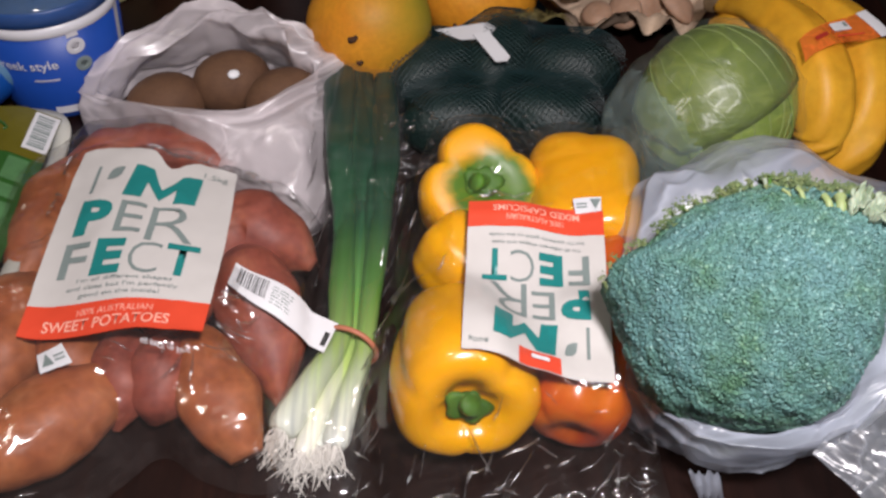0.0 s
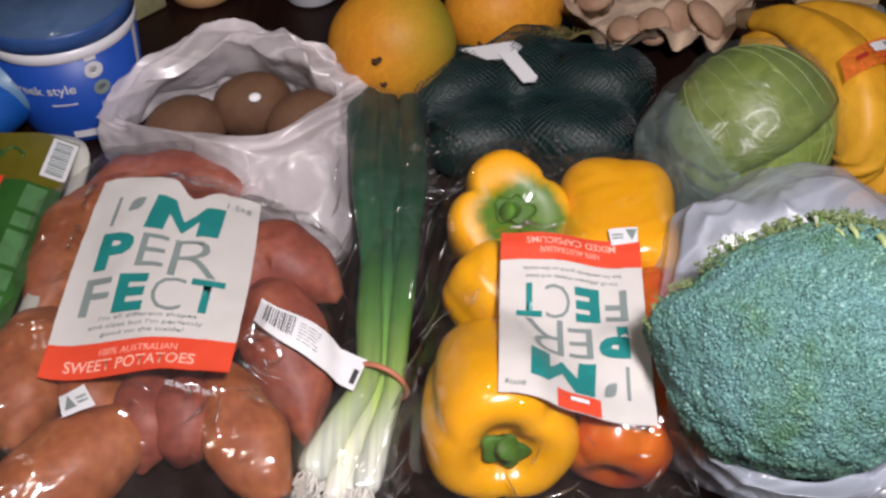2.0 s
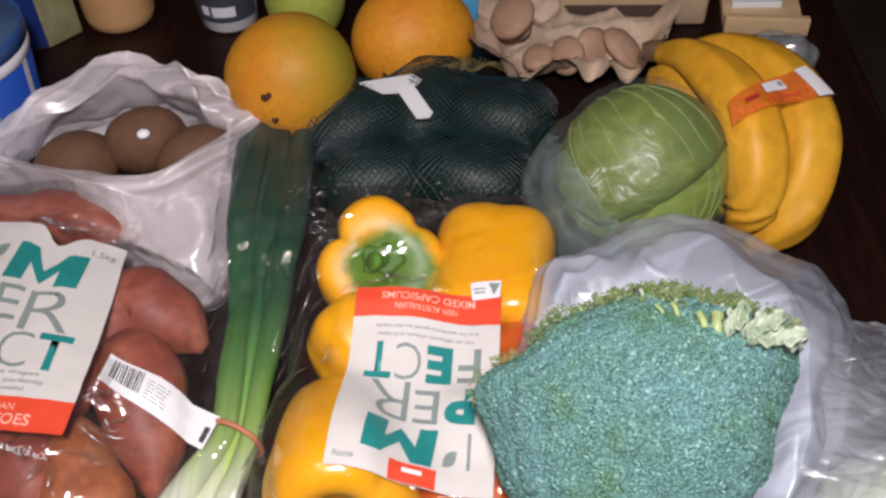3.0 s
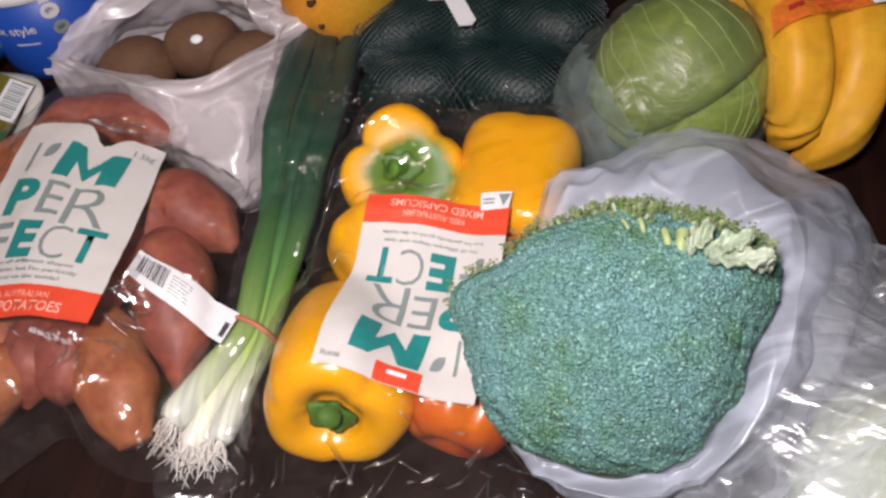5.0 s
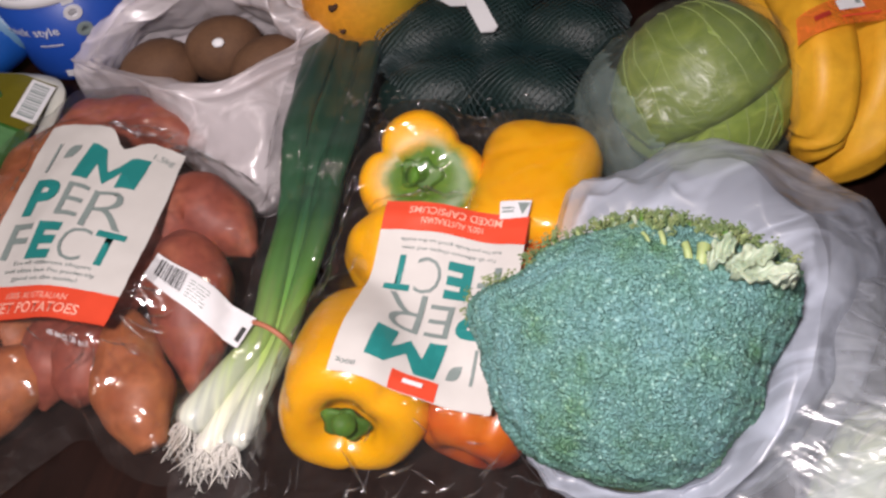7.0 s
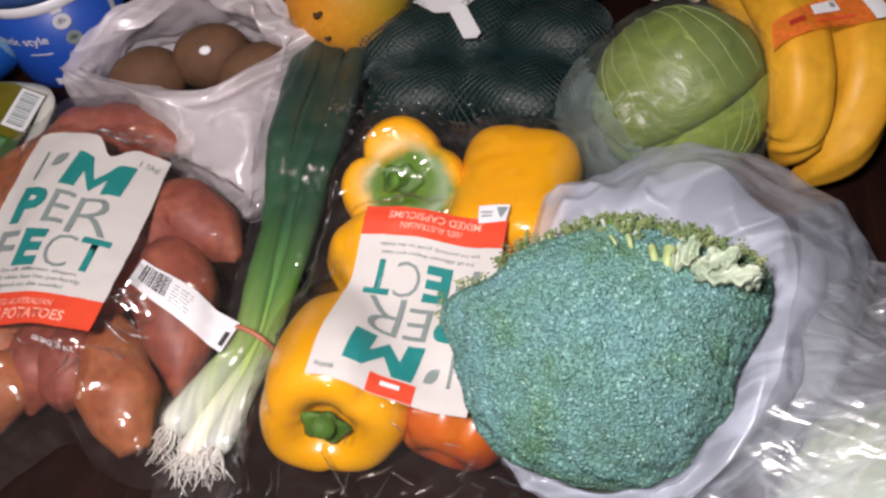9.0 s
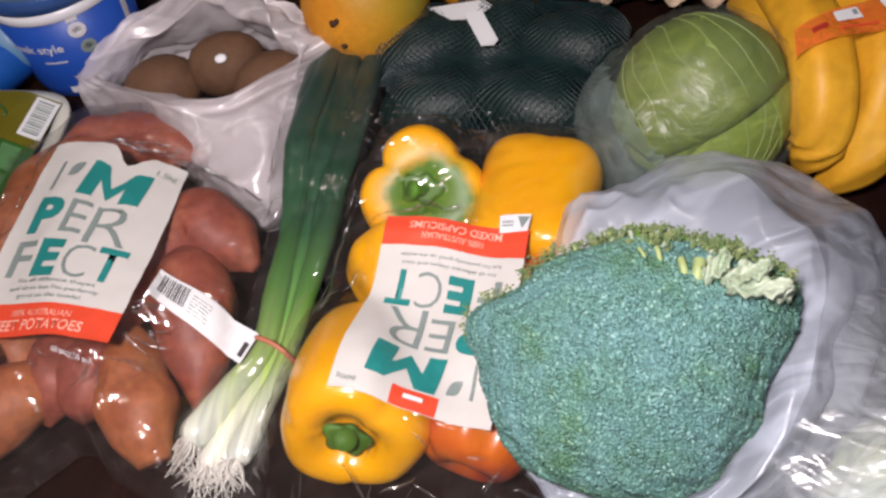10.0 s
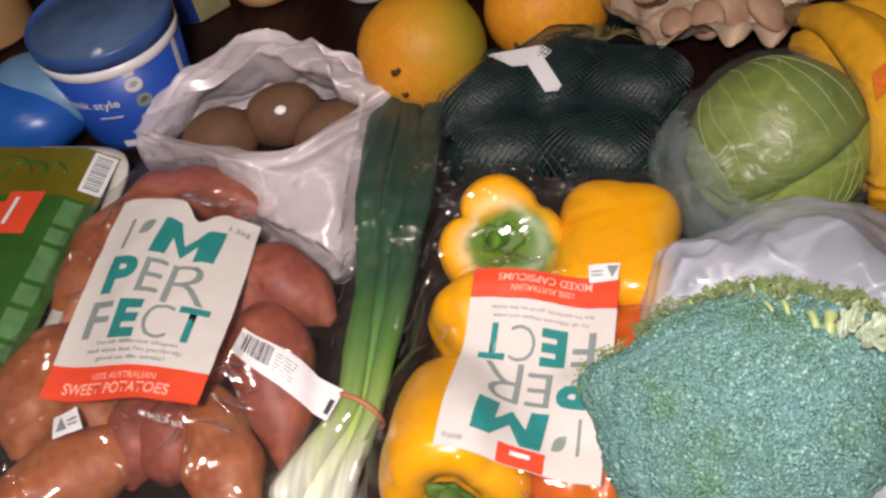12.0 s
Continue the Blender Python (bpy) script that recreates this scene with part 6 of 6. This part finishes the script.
for base, go, w in (((0.192, 0.347, 0.130), (0.024, 0.003, -0.002), 0.005), ((0.190, 0.351, 0.130), (0.018, 0.007, 0.001), 0.0045), ((0.209, 0.344, 0.130), (0.009, 0.004, 0.000), 0.004), ((0.183, 0.351, 0.130), (0.008, 0.010, 0.004), 0.004)):
    P_ = on_broc(base) + Vector((0, 0, 0.0015))
    Q_ = P_ + Vector(go)
    sd_ = (Q_ - P_).cross(Vector((0, 0, 1))).normalized()
    bm = grid_bm(12, 18, lambda i, j: tuple(P_.lerp(Q_, j / 17) + sd_ * (w * math.sin(math.pi * (0.1 + 0.85 * j / 17)) * ((i / 11) * 2 - 1) * (1 + 0.2 * math.sin(j * 1.9))) + Vector((0, 0, 0.002 * math.sin(i * 1.3 + j * 0.9) + 0.004 * abs((i / 11) * 2 - 1)))))
    bmesh.ops.solidify(bm, geom=bm.faces[:], thickness=0.0008)
    part("leaf", bm, BROC_LEAF, broc, "small curled pale leaf")

# bag round the broccoli
b_foot = [(0.094, 0.345, 0.003), (0.112, 0.318, 0.003), (0.145, 0.300, 0.003), (0.190, 0.302, 0.003), (0.226, 0.318, 0.003), (0.268, 0.370, 0.003), (0.285, 0.450, 0.003), (0.225, 0.520, 0.003), (0.150, 0.500, 0.003), (0.106, 0.425, 0.003)]
b_mid = [(0.096, 0.338, 0.036), (0.112, 0.290, 0.044), (0.140, 0.273, 0.044), (0.182, 0.276, 0.048), (0.216, 0.292, 0.056), (0.262, 0.352, 0.070), (0.276, 0.430, 0.066), (0.214, 0.492, 0.066), (0.150, 0.474, 0.062), (0.108, 0.425, 0.056)]
b_rim = [(0.099, 0.345, 0.054), (0.115, 0.276, 0.076), (0.1415, 0.259, 0.080), (0.1757, 0.260, 0.086), (0.207, 0.280, 0.102), (0.228, 0.336, 0.114), (0.232, 0.384, 0.120), (0.196, 0.430, 0.112), (0.150, 0.430, 0.104), (0.116, 0.417, 0.094)]
b_in = [(0.108, 0.345, 0.046), (0.122, 0.286, 0.068), (0.145, 0.272, 0.072), (0.172, 0.274, 0.076), (0.193, 0.292, 0.088), (0.208, 0.342, 0.100), (0.206, 0.376, 0.104), (0.182, 0.394, 0.100), (0.156, 0.394, 0.096), (0.126, 0.388, 0.086)]
b_low = [(p[0] * 0.9 + 0.0152, p[1] * 0.9 + 0.0322, 0.03) for p in b_in]
broc_bag = loft_bag("produce_bag", [b_foot, b_mid, b_rim, b_in, b_low], COOL_MILK, (0.165, 0.355, 0.0), "open milky plastic produce bag folded down round the broccoli", n=320, m=90, wrinkle=0.0050, size=20.0, seed=9.0, folds=16.0, outer=THIN_COOL)
TAIL = [Vector((0.134, 0.276, 0.030)), Vector((0.140, 0.272, 0.014)), Vector((0.143, 0.275, 0.004))]
part("torn_end", grid_bm(12, 16, lambda i, j: tuple(Vector(smooth_at([tuple(p) for p in TAIL], j / 15)) + Vector((((i / 11) - 0.5) * (0.016 - 0.005 * j / 15), 0.0018 * math.sin(i * 1.9 + j * 0.4), 0.001 * math.sin(j * 1.1 + i))))), COOL_MILK, broc_bag, "loose torn end hanging down")

# ---------- bagged lettuce beside it ----------
def pulled_film(i, j, n=150, m=60):
    """The loose side of the broccoli's bag, pulled away in long folds."""
    u, v = i / (n - 1), j / (m - 1)
    a = Vector(smooth_at([(0.238, 0.405, 0.108), (0.236, 0.365, 0.116), (0.224, 0.322, 0.104), (0.205, 0.288, 0.082), (0.180, 0.268, 0.060)], u))
    b = Vector(smooth_at([(0.312, 0.420, 0.050), (0.322, 0.365, 0.066), (0.312, 0.300, 0.096), (0.280, 0.238, 0.098), (0.235, 0.208, 0.060)], u))
    p = a.lerp(b, v)
    fan = 0.55 * ridged(u * 6.5 + 0.8 * v, v * 0.9, 3.0) + 0.30 * ridged(u * 15 + 1.2 * v, v * 1.6, 8.0) + 0.16 * ridged(u * 34, v * 5.0, 1.0)
    ends = min(1.0, 4 * v, 5 * (1 - v) + 0.4)
    return (p.x, p.y, p.z + 0.0065 * fan * ends - 0.010 * math.sin(math.pi * v))


PULLED = film("pulled_film", haze=0.24, tint=(0.84, 0.90, 1.0), rough=0.27, gloss=1.8, crinkle=0.5, size=40.0, facet=0.5, cell=50.0, streak=0.2)
part("loose_side", grid_bm(150, 60, pulled_film), PULLED, broc_bag, "thin clear side of the bag pulled out in folds")

LETT = mottled("lettuce_leaf", [(0.3, (0.30, 0.40, 0.15)), (0.5, (0.52, 0.60, 0.32)), (0.7, (0.66, 0.70, 0.50))], scale=25.0, fine=90.0, rough=0.45, bump=0.3, depth=0.003)
LC = Vector((0.282, 0.272, 0.044))
lt_bm = ball(LC, (0.047, 0.062, 0.038), None, 0, 1, 0, 5, lambda d: 1.0 + 0.10 * ridged(d.x * 1.8 + 2, d.y * 1.8, d.z * 1.8) + 0.05 * ridged(d.x * 5, d.y * 5, d.z * 5) + 0.02 * ridged(d.x * 13, d.y * 13, d.z * 13))
for v in lt_bm.verts:
    v.co.z = max(v.co.z, 0.001)
lt_tree = BVHTree.FromBMesh(lt_bm)
let = thing("lettuce", (0.282, 0.272, 0.0), "pale green lettuce head inside a clear bag", "lettuce")
part("head", lt_bm, LETT, let)
RIB = plain("lettuce_rib", (0.62, 0.64, 0.46), 0.45)
for a0, a1, tilt in ((2.0, 3.9, 0.5), (1.6, 3.6, 0.9), (2.6, 4.6, 0.25), (3.4, 5.2, 0.7)):
    pts = []
    for k in range(8):
        a = a0 + (a1 - a0) * k / 7
        d = Vector((math.cos(a) * math.cos(tilt), math.sin(a) * math.cos(tilt), math.sin(tilt + 0.15 * math.sin(k * 0.9)))).normalized()
        hit = lt_tree.ray_cast(LC + d * 0.2, -d)[0]
        pts.append(tuple(hit if hit else LC + d * 0.05))
    part("rib", swept(pts, [0.0030, 0.0022, 0.0015, 0.0008], 8, 24, 0.0006, 90), RIB, let, "pale leaf rib")
l_edge = [(0.205, 0.19), (0.222, 0.27), (0.245, 0.34), (0.268, 0.41), (0.300, 0.455), (0.345, 0.43), (0.375, 0.35), (0.380, 0.25), (0.365, 0.16), (0.29, 0.14)]
ld = Drape([lt_tree], l_edge, 0.0025, rounds=220, sag=0.00005, wrinkle=0.0035, size=26.0, seed=41.0, lift=0.003, slack=0.006, crumple=1.5, creases=50)
LETBAG = film("lettuce_bag_film", haze=0.20, tint=(0.74, 0.82, 0.86), rough=0.24, gloss=2.0, crinkle=0.7, size=34.0, facet=0.8, cell=44.0, streak=0.16)
let_bag = thing("lettuce_bag", (0.32, 0.25, 0.0), "crinkled clear plastic bag over the lettuce", "plastic bag")
part("film", ld.sheet(), LETBAG, let_bag)
tagged(part("film_folds", ld.folds(60, 12), PINCH, let_bag, "sharp shiny creases in the film"), kind="stuff")

# ---------- things at the back ----------
def prism(points, height, bevel=0.002):
    """An upright block on three points of its foot: two along its face and one along its side."""
    a, b, c = [Vector((p[0], p[1], 0.0005)) for p in points]
    bm = bmesh.new()
    foot = [bm.verts.new(p) for p in (a, b, c, a + c - b)]
    top = [bm.verts.new(v.co + Vector((0, 0, height))) for v in foot]
    bm.faces.new(foot)
    bm.faces.new(top)
    for k in range(4):
        bm.faces.new((foot[k], foot[(k + 1) % 4], top[(k + 1) % 4], top[k]))
    bmesh.ops.recalc_face_normals(bm, faces=bm.faces)
    bmesh.ops.bevel(bm, geom=bm.edges, offset=bevel, segments=2, affect="EDGES", profile=0.5)
    return bm


def face_panel(a, b, z0, z1, u0, u1, out=0.0012, n=8):
    a, b = Vector((a[0], a[1], 0)), Vector((b[0], b[1], 0))
    d = (b - a).normalized()
    nrm = Vector((d.y, -d.x, 0))
    def f(i, j):
        p = a.lerp(b, u0 + (u1 - u0) * i / (n - 1)) + nrm * out
        return (p.x, p.y, z0 + (z1 - z0) * j / (n - 1))
    return grid_bm(n, n, f)


NAVY = plain("navy_print", (0.012, 0.028, 0.16), 0.4)
SAGE = mottled("beige_green_pouch", [(0.3, (0.20, 0.20, 0.09)), (0.7, (0.36, 0.33, 0.19))], scale=30.0, rough=0.5)
PEACH = mottled("peach_plastic", [(0.3, (0.504, 0.28, 0.119)), (0.7, (0.56, 0.329, 0.154))], scale=20.0, rough=0.45, fine_amount=0.08)
SKY_BLUE = plain("light_blue_card", (0.10, 0.38, 0.62), 0.45)
A_, B_, C_ = (-0.336, 0.758, 0.000), (-0.285, 0.771, 0.000), (-0.263, 0.795, 0.000)
carton = thing("carton", B_, "navy blue carton with a beige-green side", "carton")
part("body", prism((A_, B_, C_), 0.15), SAGE, carton)
part("front_panel", face_panel(A_, B_, 0.003, 0.147, 0.02, 0.98), NAVY, carton, "navy printed front")
for k in range(3):
    part("print_bar", face_panel(A_, B_, 0.058 + 0.012 * k, 0.062 + 0.012 * k, 0.45 + 0.08 * k, 0.72 + 0.06 * k, 0.002, 4), PAPER_WHITE, carton)
jc = Vector((-0.235, 0.792, 0.000)) + Vector((0, 0.024, 0))
jar = thing("peach_jar", jc, "peach-coloured plastic jar with a dark print", "jar")
part("body", lathe([(0.0, 0.0), (0.024, 0.0), (0.029, 0.004), (0.031, 0.012), (0.032, 0.09), (0.028, 0.105), (0.0, 0.106)], 40, jc), PEACH, jar)
part("dark_print", Round(jc, 0.0312, 0.012).panel(248, 0.045, 282, 0.075, 0.0, 10), BROWN_STEM, jar, "dark brown print")
wc = Vector((-0.137, 0.792, 0.000)) + Vector((0, 0.02, 0))
pot = thing("white_pot", wc, "white pot with a dark label and pale print", "pot")
part("body", lathe([(0.0, 0.0), (0.021, 0.0), (0.025, 0.004), (0.031, 0.08), (0.030, 0.085), (0.0, 0.086)], 40, wc), WHITE_PLASTIC, pot)
pr = Round(wc, 0.0252, 0.073)
part("dark_label", pr.panel(200, 0.014, 340, 0.075, 0.0, 20), plain("charcoal_print", (0.05, 0.055, 0.07), 0.4), pot, "dark label")
part("print_panel", pr.panel(255, 0.020, 296, 0.030, 0.0006, 8), WHITE_PLASTIC, pot, "pale print")
part("print_panel", pr.panel(236, 0.021, 250, 0.030, 0.0006, 8), WHITE_PLASTIC, pot)
pc = Vector((-0.063, 0.784, 0.040))
solo("pear", ball(pc, (0.034, 0.034, 0.040), None, 0.002, 20, 1.0, 3), mottled("pear_skin", [(0.3, (0.28, 0.33, 0.05)), (0.7, (0.40, 0.42, 0.08))], scale=20.0, rough=0.45), (pc.x, pc.y, 0.0), "yellow-green pear behind the mangoes", "pear")
blue_box = thing("blue_packet", (0.082, 0.804, 0.000), "light blue card packet standing upright", "packet")
part("body", prism(((0.065, 0.801, 0.000), (0.088, 0.804, 0.000), (0.090, 0.839, 0.000)), 0.06), SKY_BLUE, blue_box)

# paper bag torn open with mushrooms
bag_c = (0.154, 0.728, 0.020)
P0, P1, P2, P3 = [Vector(p) for p in ((0.072, 0.690, 0.004), (0.218, 0.692, 0.004), (0.261, 0.816, 0.004), (0.087, 0.820, 0.004))]
def paper(i, j, n=60, m=40):
    u, v = i / (n - 1), j / (m - 1)
    p = (P0 * (1 - u) + P1 * u) * (1 - v) + (P3 * (1 - u) + P2 * u) * v
    lip = max(0.0, 1 - v / 0.30) * 0.034 * (0.65 + 0.7 * nz(u * 5, 1.0)) + max(0.0, 1 - u / 0.15) * 0.03 + max(0.0, (u - 0.85) / 0.15) * 0.026
    z = 0.004 + lip + 0.014 * max(0, ridged(u * 4, v * 3, 2.0)) + 0.003 * ridged(u * 9, v * 8, 5.0)
    edge = 0.010 * nz(u * 7, v * 7, 4.0) + 0.002 * nz(u * 20, v * 20, 1.0)
    return (p.x + edge * 0.5, p.y + edge - 0.008 * max(0.0, 1 - v / 0.2), max(z, 0.002))
paper_bag = thing("paper_bag", (bag_c[0], bag_c[1], 0.0), "crumpled brown paper bag torn open on the table", "paper bag")
part("torn_lip", grid_bm(60, 13, paper), PAPER, paper_bag, "ragged turned-up torn edge")
part("sheet", grid_bm(60, 28, lambda i, j: paper(i, j + 12)), PAPER, paper_bag)
for px_, rr, zz in (((0.107, 0.752, 0.040), 0.023, 0), ((0.149, 0.712, 0.030), 0.017, 1), ((0.172, 0.722, 0.030), 0.018, 2), ((0.193, 0.716, 0.034), 0.020, 3), ((0.127, 0.716, 0.026), 0.015, 4)):
    c = Vector(px_)
    th = thing("mushroom", (c.x, c.y, 0.006), "pale brown mushroom in the torn paper bag", "mushroom", "mushrooms in the paper bag")
    t = turn_to((R.uniform(-0.7, 0.7), R.uniform(-0.8, 0.1), R.uniform(0.2, 1)))
    part("cap", lathe([(0.0, rr * 0.42), (rr * 0.4, rr * 0.38), (rr * 0.75, rr * 0.25), (rr * 0.97, rr * 0.05), (rr, -rr * 0.1), (rr * 0.85, -rr * 0.2), (rr * 0.3, -rr * 0.1), (0.0, -rr * 0.1)], 28, c, t, (1, 0.9, 1), lambda a, z: 1 + 0.06 * math.sin(2 * a + rr * 900)), MUSHROOM, th)
    part("stalk", lathe([(rr * 0.32, -rr * 0.1), (rr * 0.30, -rr * 0.5), (rr * 0.36, -rr * 0.85), (0.0, -rr * 0.9)], 14, c, t), PAPER, th, "short pale stalk")

tray_a, tray_b, tray_c = (0.148, 0.796, 0.000), (0.273, 0.795, 0.000), (0.292, 0.863, 0.000)
punnet = thing("punnet", tray_a, "brown cardboard punnet wrapped in clear film", "punnet")
part("body", prism((tray_a, tray_b, tray_c), 0.030, 0.003), CARD, punnet)
# the slot is no opening: its inner shade is a dark panel on the face
part("slot_shade", face_panel(tray_a, tray_b, 0.010, 0.022, 0.04, 0.75), plain("slot_shade_colour", (0.06, 0.04, 0.03), 0.7), punnet, "flat dark panel painted as the shade inside a slot")
for k in range(4):
    q = Vector(tray_a).lerp(Vector(tray_b), 0.15 + 0.22 * k) + Vector((0.01, 0.035, 0.036))
    part("content", ball(q, (0.026, 0.022, 0.014), None, 0.003, 40, k, 3), MUSHROOM, punnet)
wa, wb, wcc = (0.287, 0.785, 0.000), (0.352, 0.780, 0.000), (0.359, 0.852, 0.000)
PALEWOOD = mottled("pale_wood", [(0.3, (0.46, 0.31, 0.16)), (0.7, (0.58, 0.42, 0.24))], scale=12.0, fine=150.0, rough=0.6, stretch=(1, 6, 6))
crate = thing("wooden_tray", wa, "shallow pale wooden tray with a white label", "tray")
part("base", prism((wa, wb, wcc), 0.010, 0.001), PALEWOOD, crate)
part("front_lip", prism((Vector(wa) + Vector((0, -0.003, 0)), Vector(wb) + Vector((0.004, -0.003, 0)), Vector(wb) + Vector((0.004, 0.004, 0))), 0.016, 0.001), PALEWOOD, crate)
lw = Vector(wa).lerp(Vector(wb), 0.45) + Vector((0, 0.04, 0.0))
part("white_label", box((lw.x - 0.02, lw.y - 0.018, 0.0105), (lw.x + 0.022, lw.y + 0.02, 0.016), 0.001), PAPER_WHITE, crate, "white label", smooth=False)
sb = Vector((0.310, 0.704, 0.030))
solo("small_bag", ball(sb, (0.030, 0.022, 0.022), None, 0.006, 60, 2.0, 4), LETBAG, (sb.x, sb.y, 0.008), "small crumpled clear plastic bag behind the bananas", "plastic bag")
sl = Vector((0.296, 0.678, 0.055))
solo("bag_sticker", box((sl.x - 0.018, sl.y - 0.006, sl.z - 0.001), (sl.x + 0.016, sl.y + 0.006, sl.z), 0.0003), PAPER_WHITE, tuple(sl), "white sticker on the small clear bag", "sticker", smooth=False)

# left edge of the table
lp = Vector((-0.382, 0.611, 0.035))
packet = thing("snack_packet", (lp.x, lp.y, 0.0), "bright blue and pale blue soft plastic packet", "packet")
part("body", ball(lp, (0.062, 0.045, 0.034), None, 0.004, 30, 1.0, 4), plain("cyan_print", (0.008, 0.085, 0.36), 0.35), packet)
part("pale_end", ball(lp + Vector((0.022, 0.018, 0.006)), (0.050, 0.036, 0.032), None, 0.004, 30, 2.0, 4), plain("pale_blue_print", (0.10, 0.22, 0.36), 0.4), packet, "pale blue end")
bt = Vector((-0.482, 0.750, 0.000)) + Vector((-0.01, 0.02, 0))
tubb = thing("beige_tub", (bt.x, bt.y, 0.0), "beige plastic tub behind the blue packet", "tub")
part("body", lathe([(0.0, 0.001), (0.036, 0.001), (0.040, 0.006), (0.044, 0.075), (0.046, 0.082), (0.0, 0.084)], 36, bt), PEACH, tubb)

# ---------- chair beyond the table ----------
CUSH = mottled("dark_green_fabric", [(0.3, (0.010, 0.026, 0.016)), (0.7, (0.020, 0.045, 0.028))], scale=12.0, fine=400.0, rough=0.9, bump=0.4)
chair = thing("chair", (0.72, 0.75, -0.75), "dark wooden chair with a green cushion beside the table", "chair")
part("seat", box((0.50, 0.50, -0.33), (0.94, 0.98, -0.29), 0.01), WOOD, chair, smooth=False)
part("cushion", ball((0.72, 0.74, -0.26), (0.21, 0.22, 0.04), None, 0.01, 12, 3.0, 4), CUSH, chair, "dark green cushion")
part("backrest", box((0.90, 0.50, -0.28), (0.94, 0.98, 0.15), 0.01), WOOD, chair, smooth=False)
for lx, ly in ((0.53, 0.53), (0.91, 0.53), (0.53, 0.95), (0.91, 0.95)):
    part("leg", box((lx - 0.02, ly - 0.02, -0.75), (lx + 0.02, ly + 0.02, -0.331), 0.003), WOOD, chair, smooth=False)
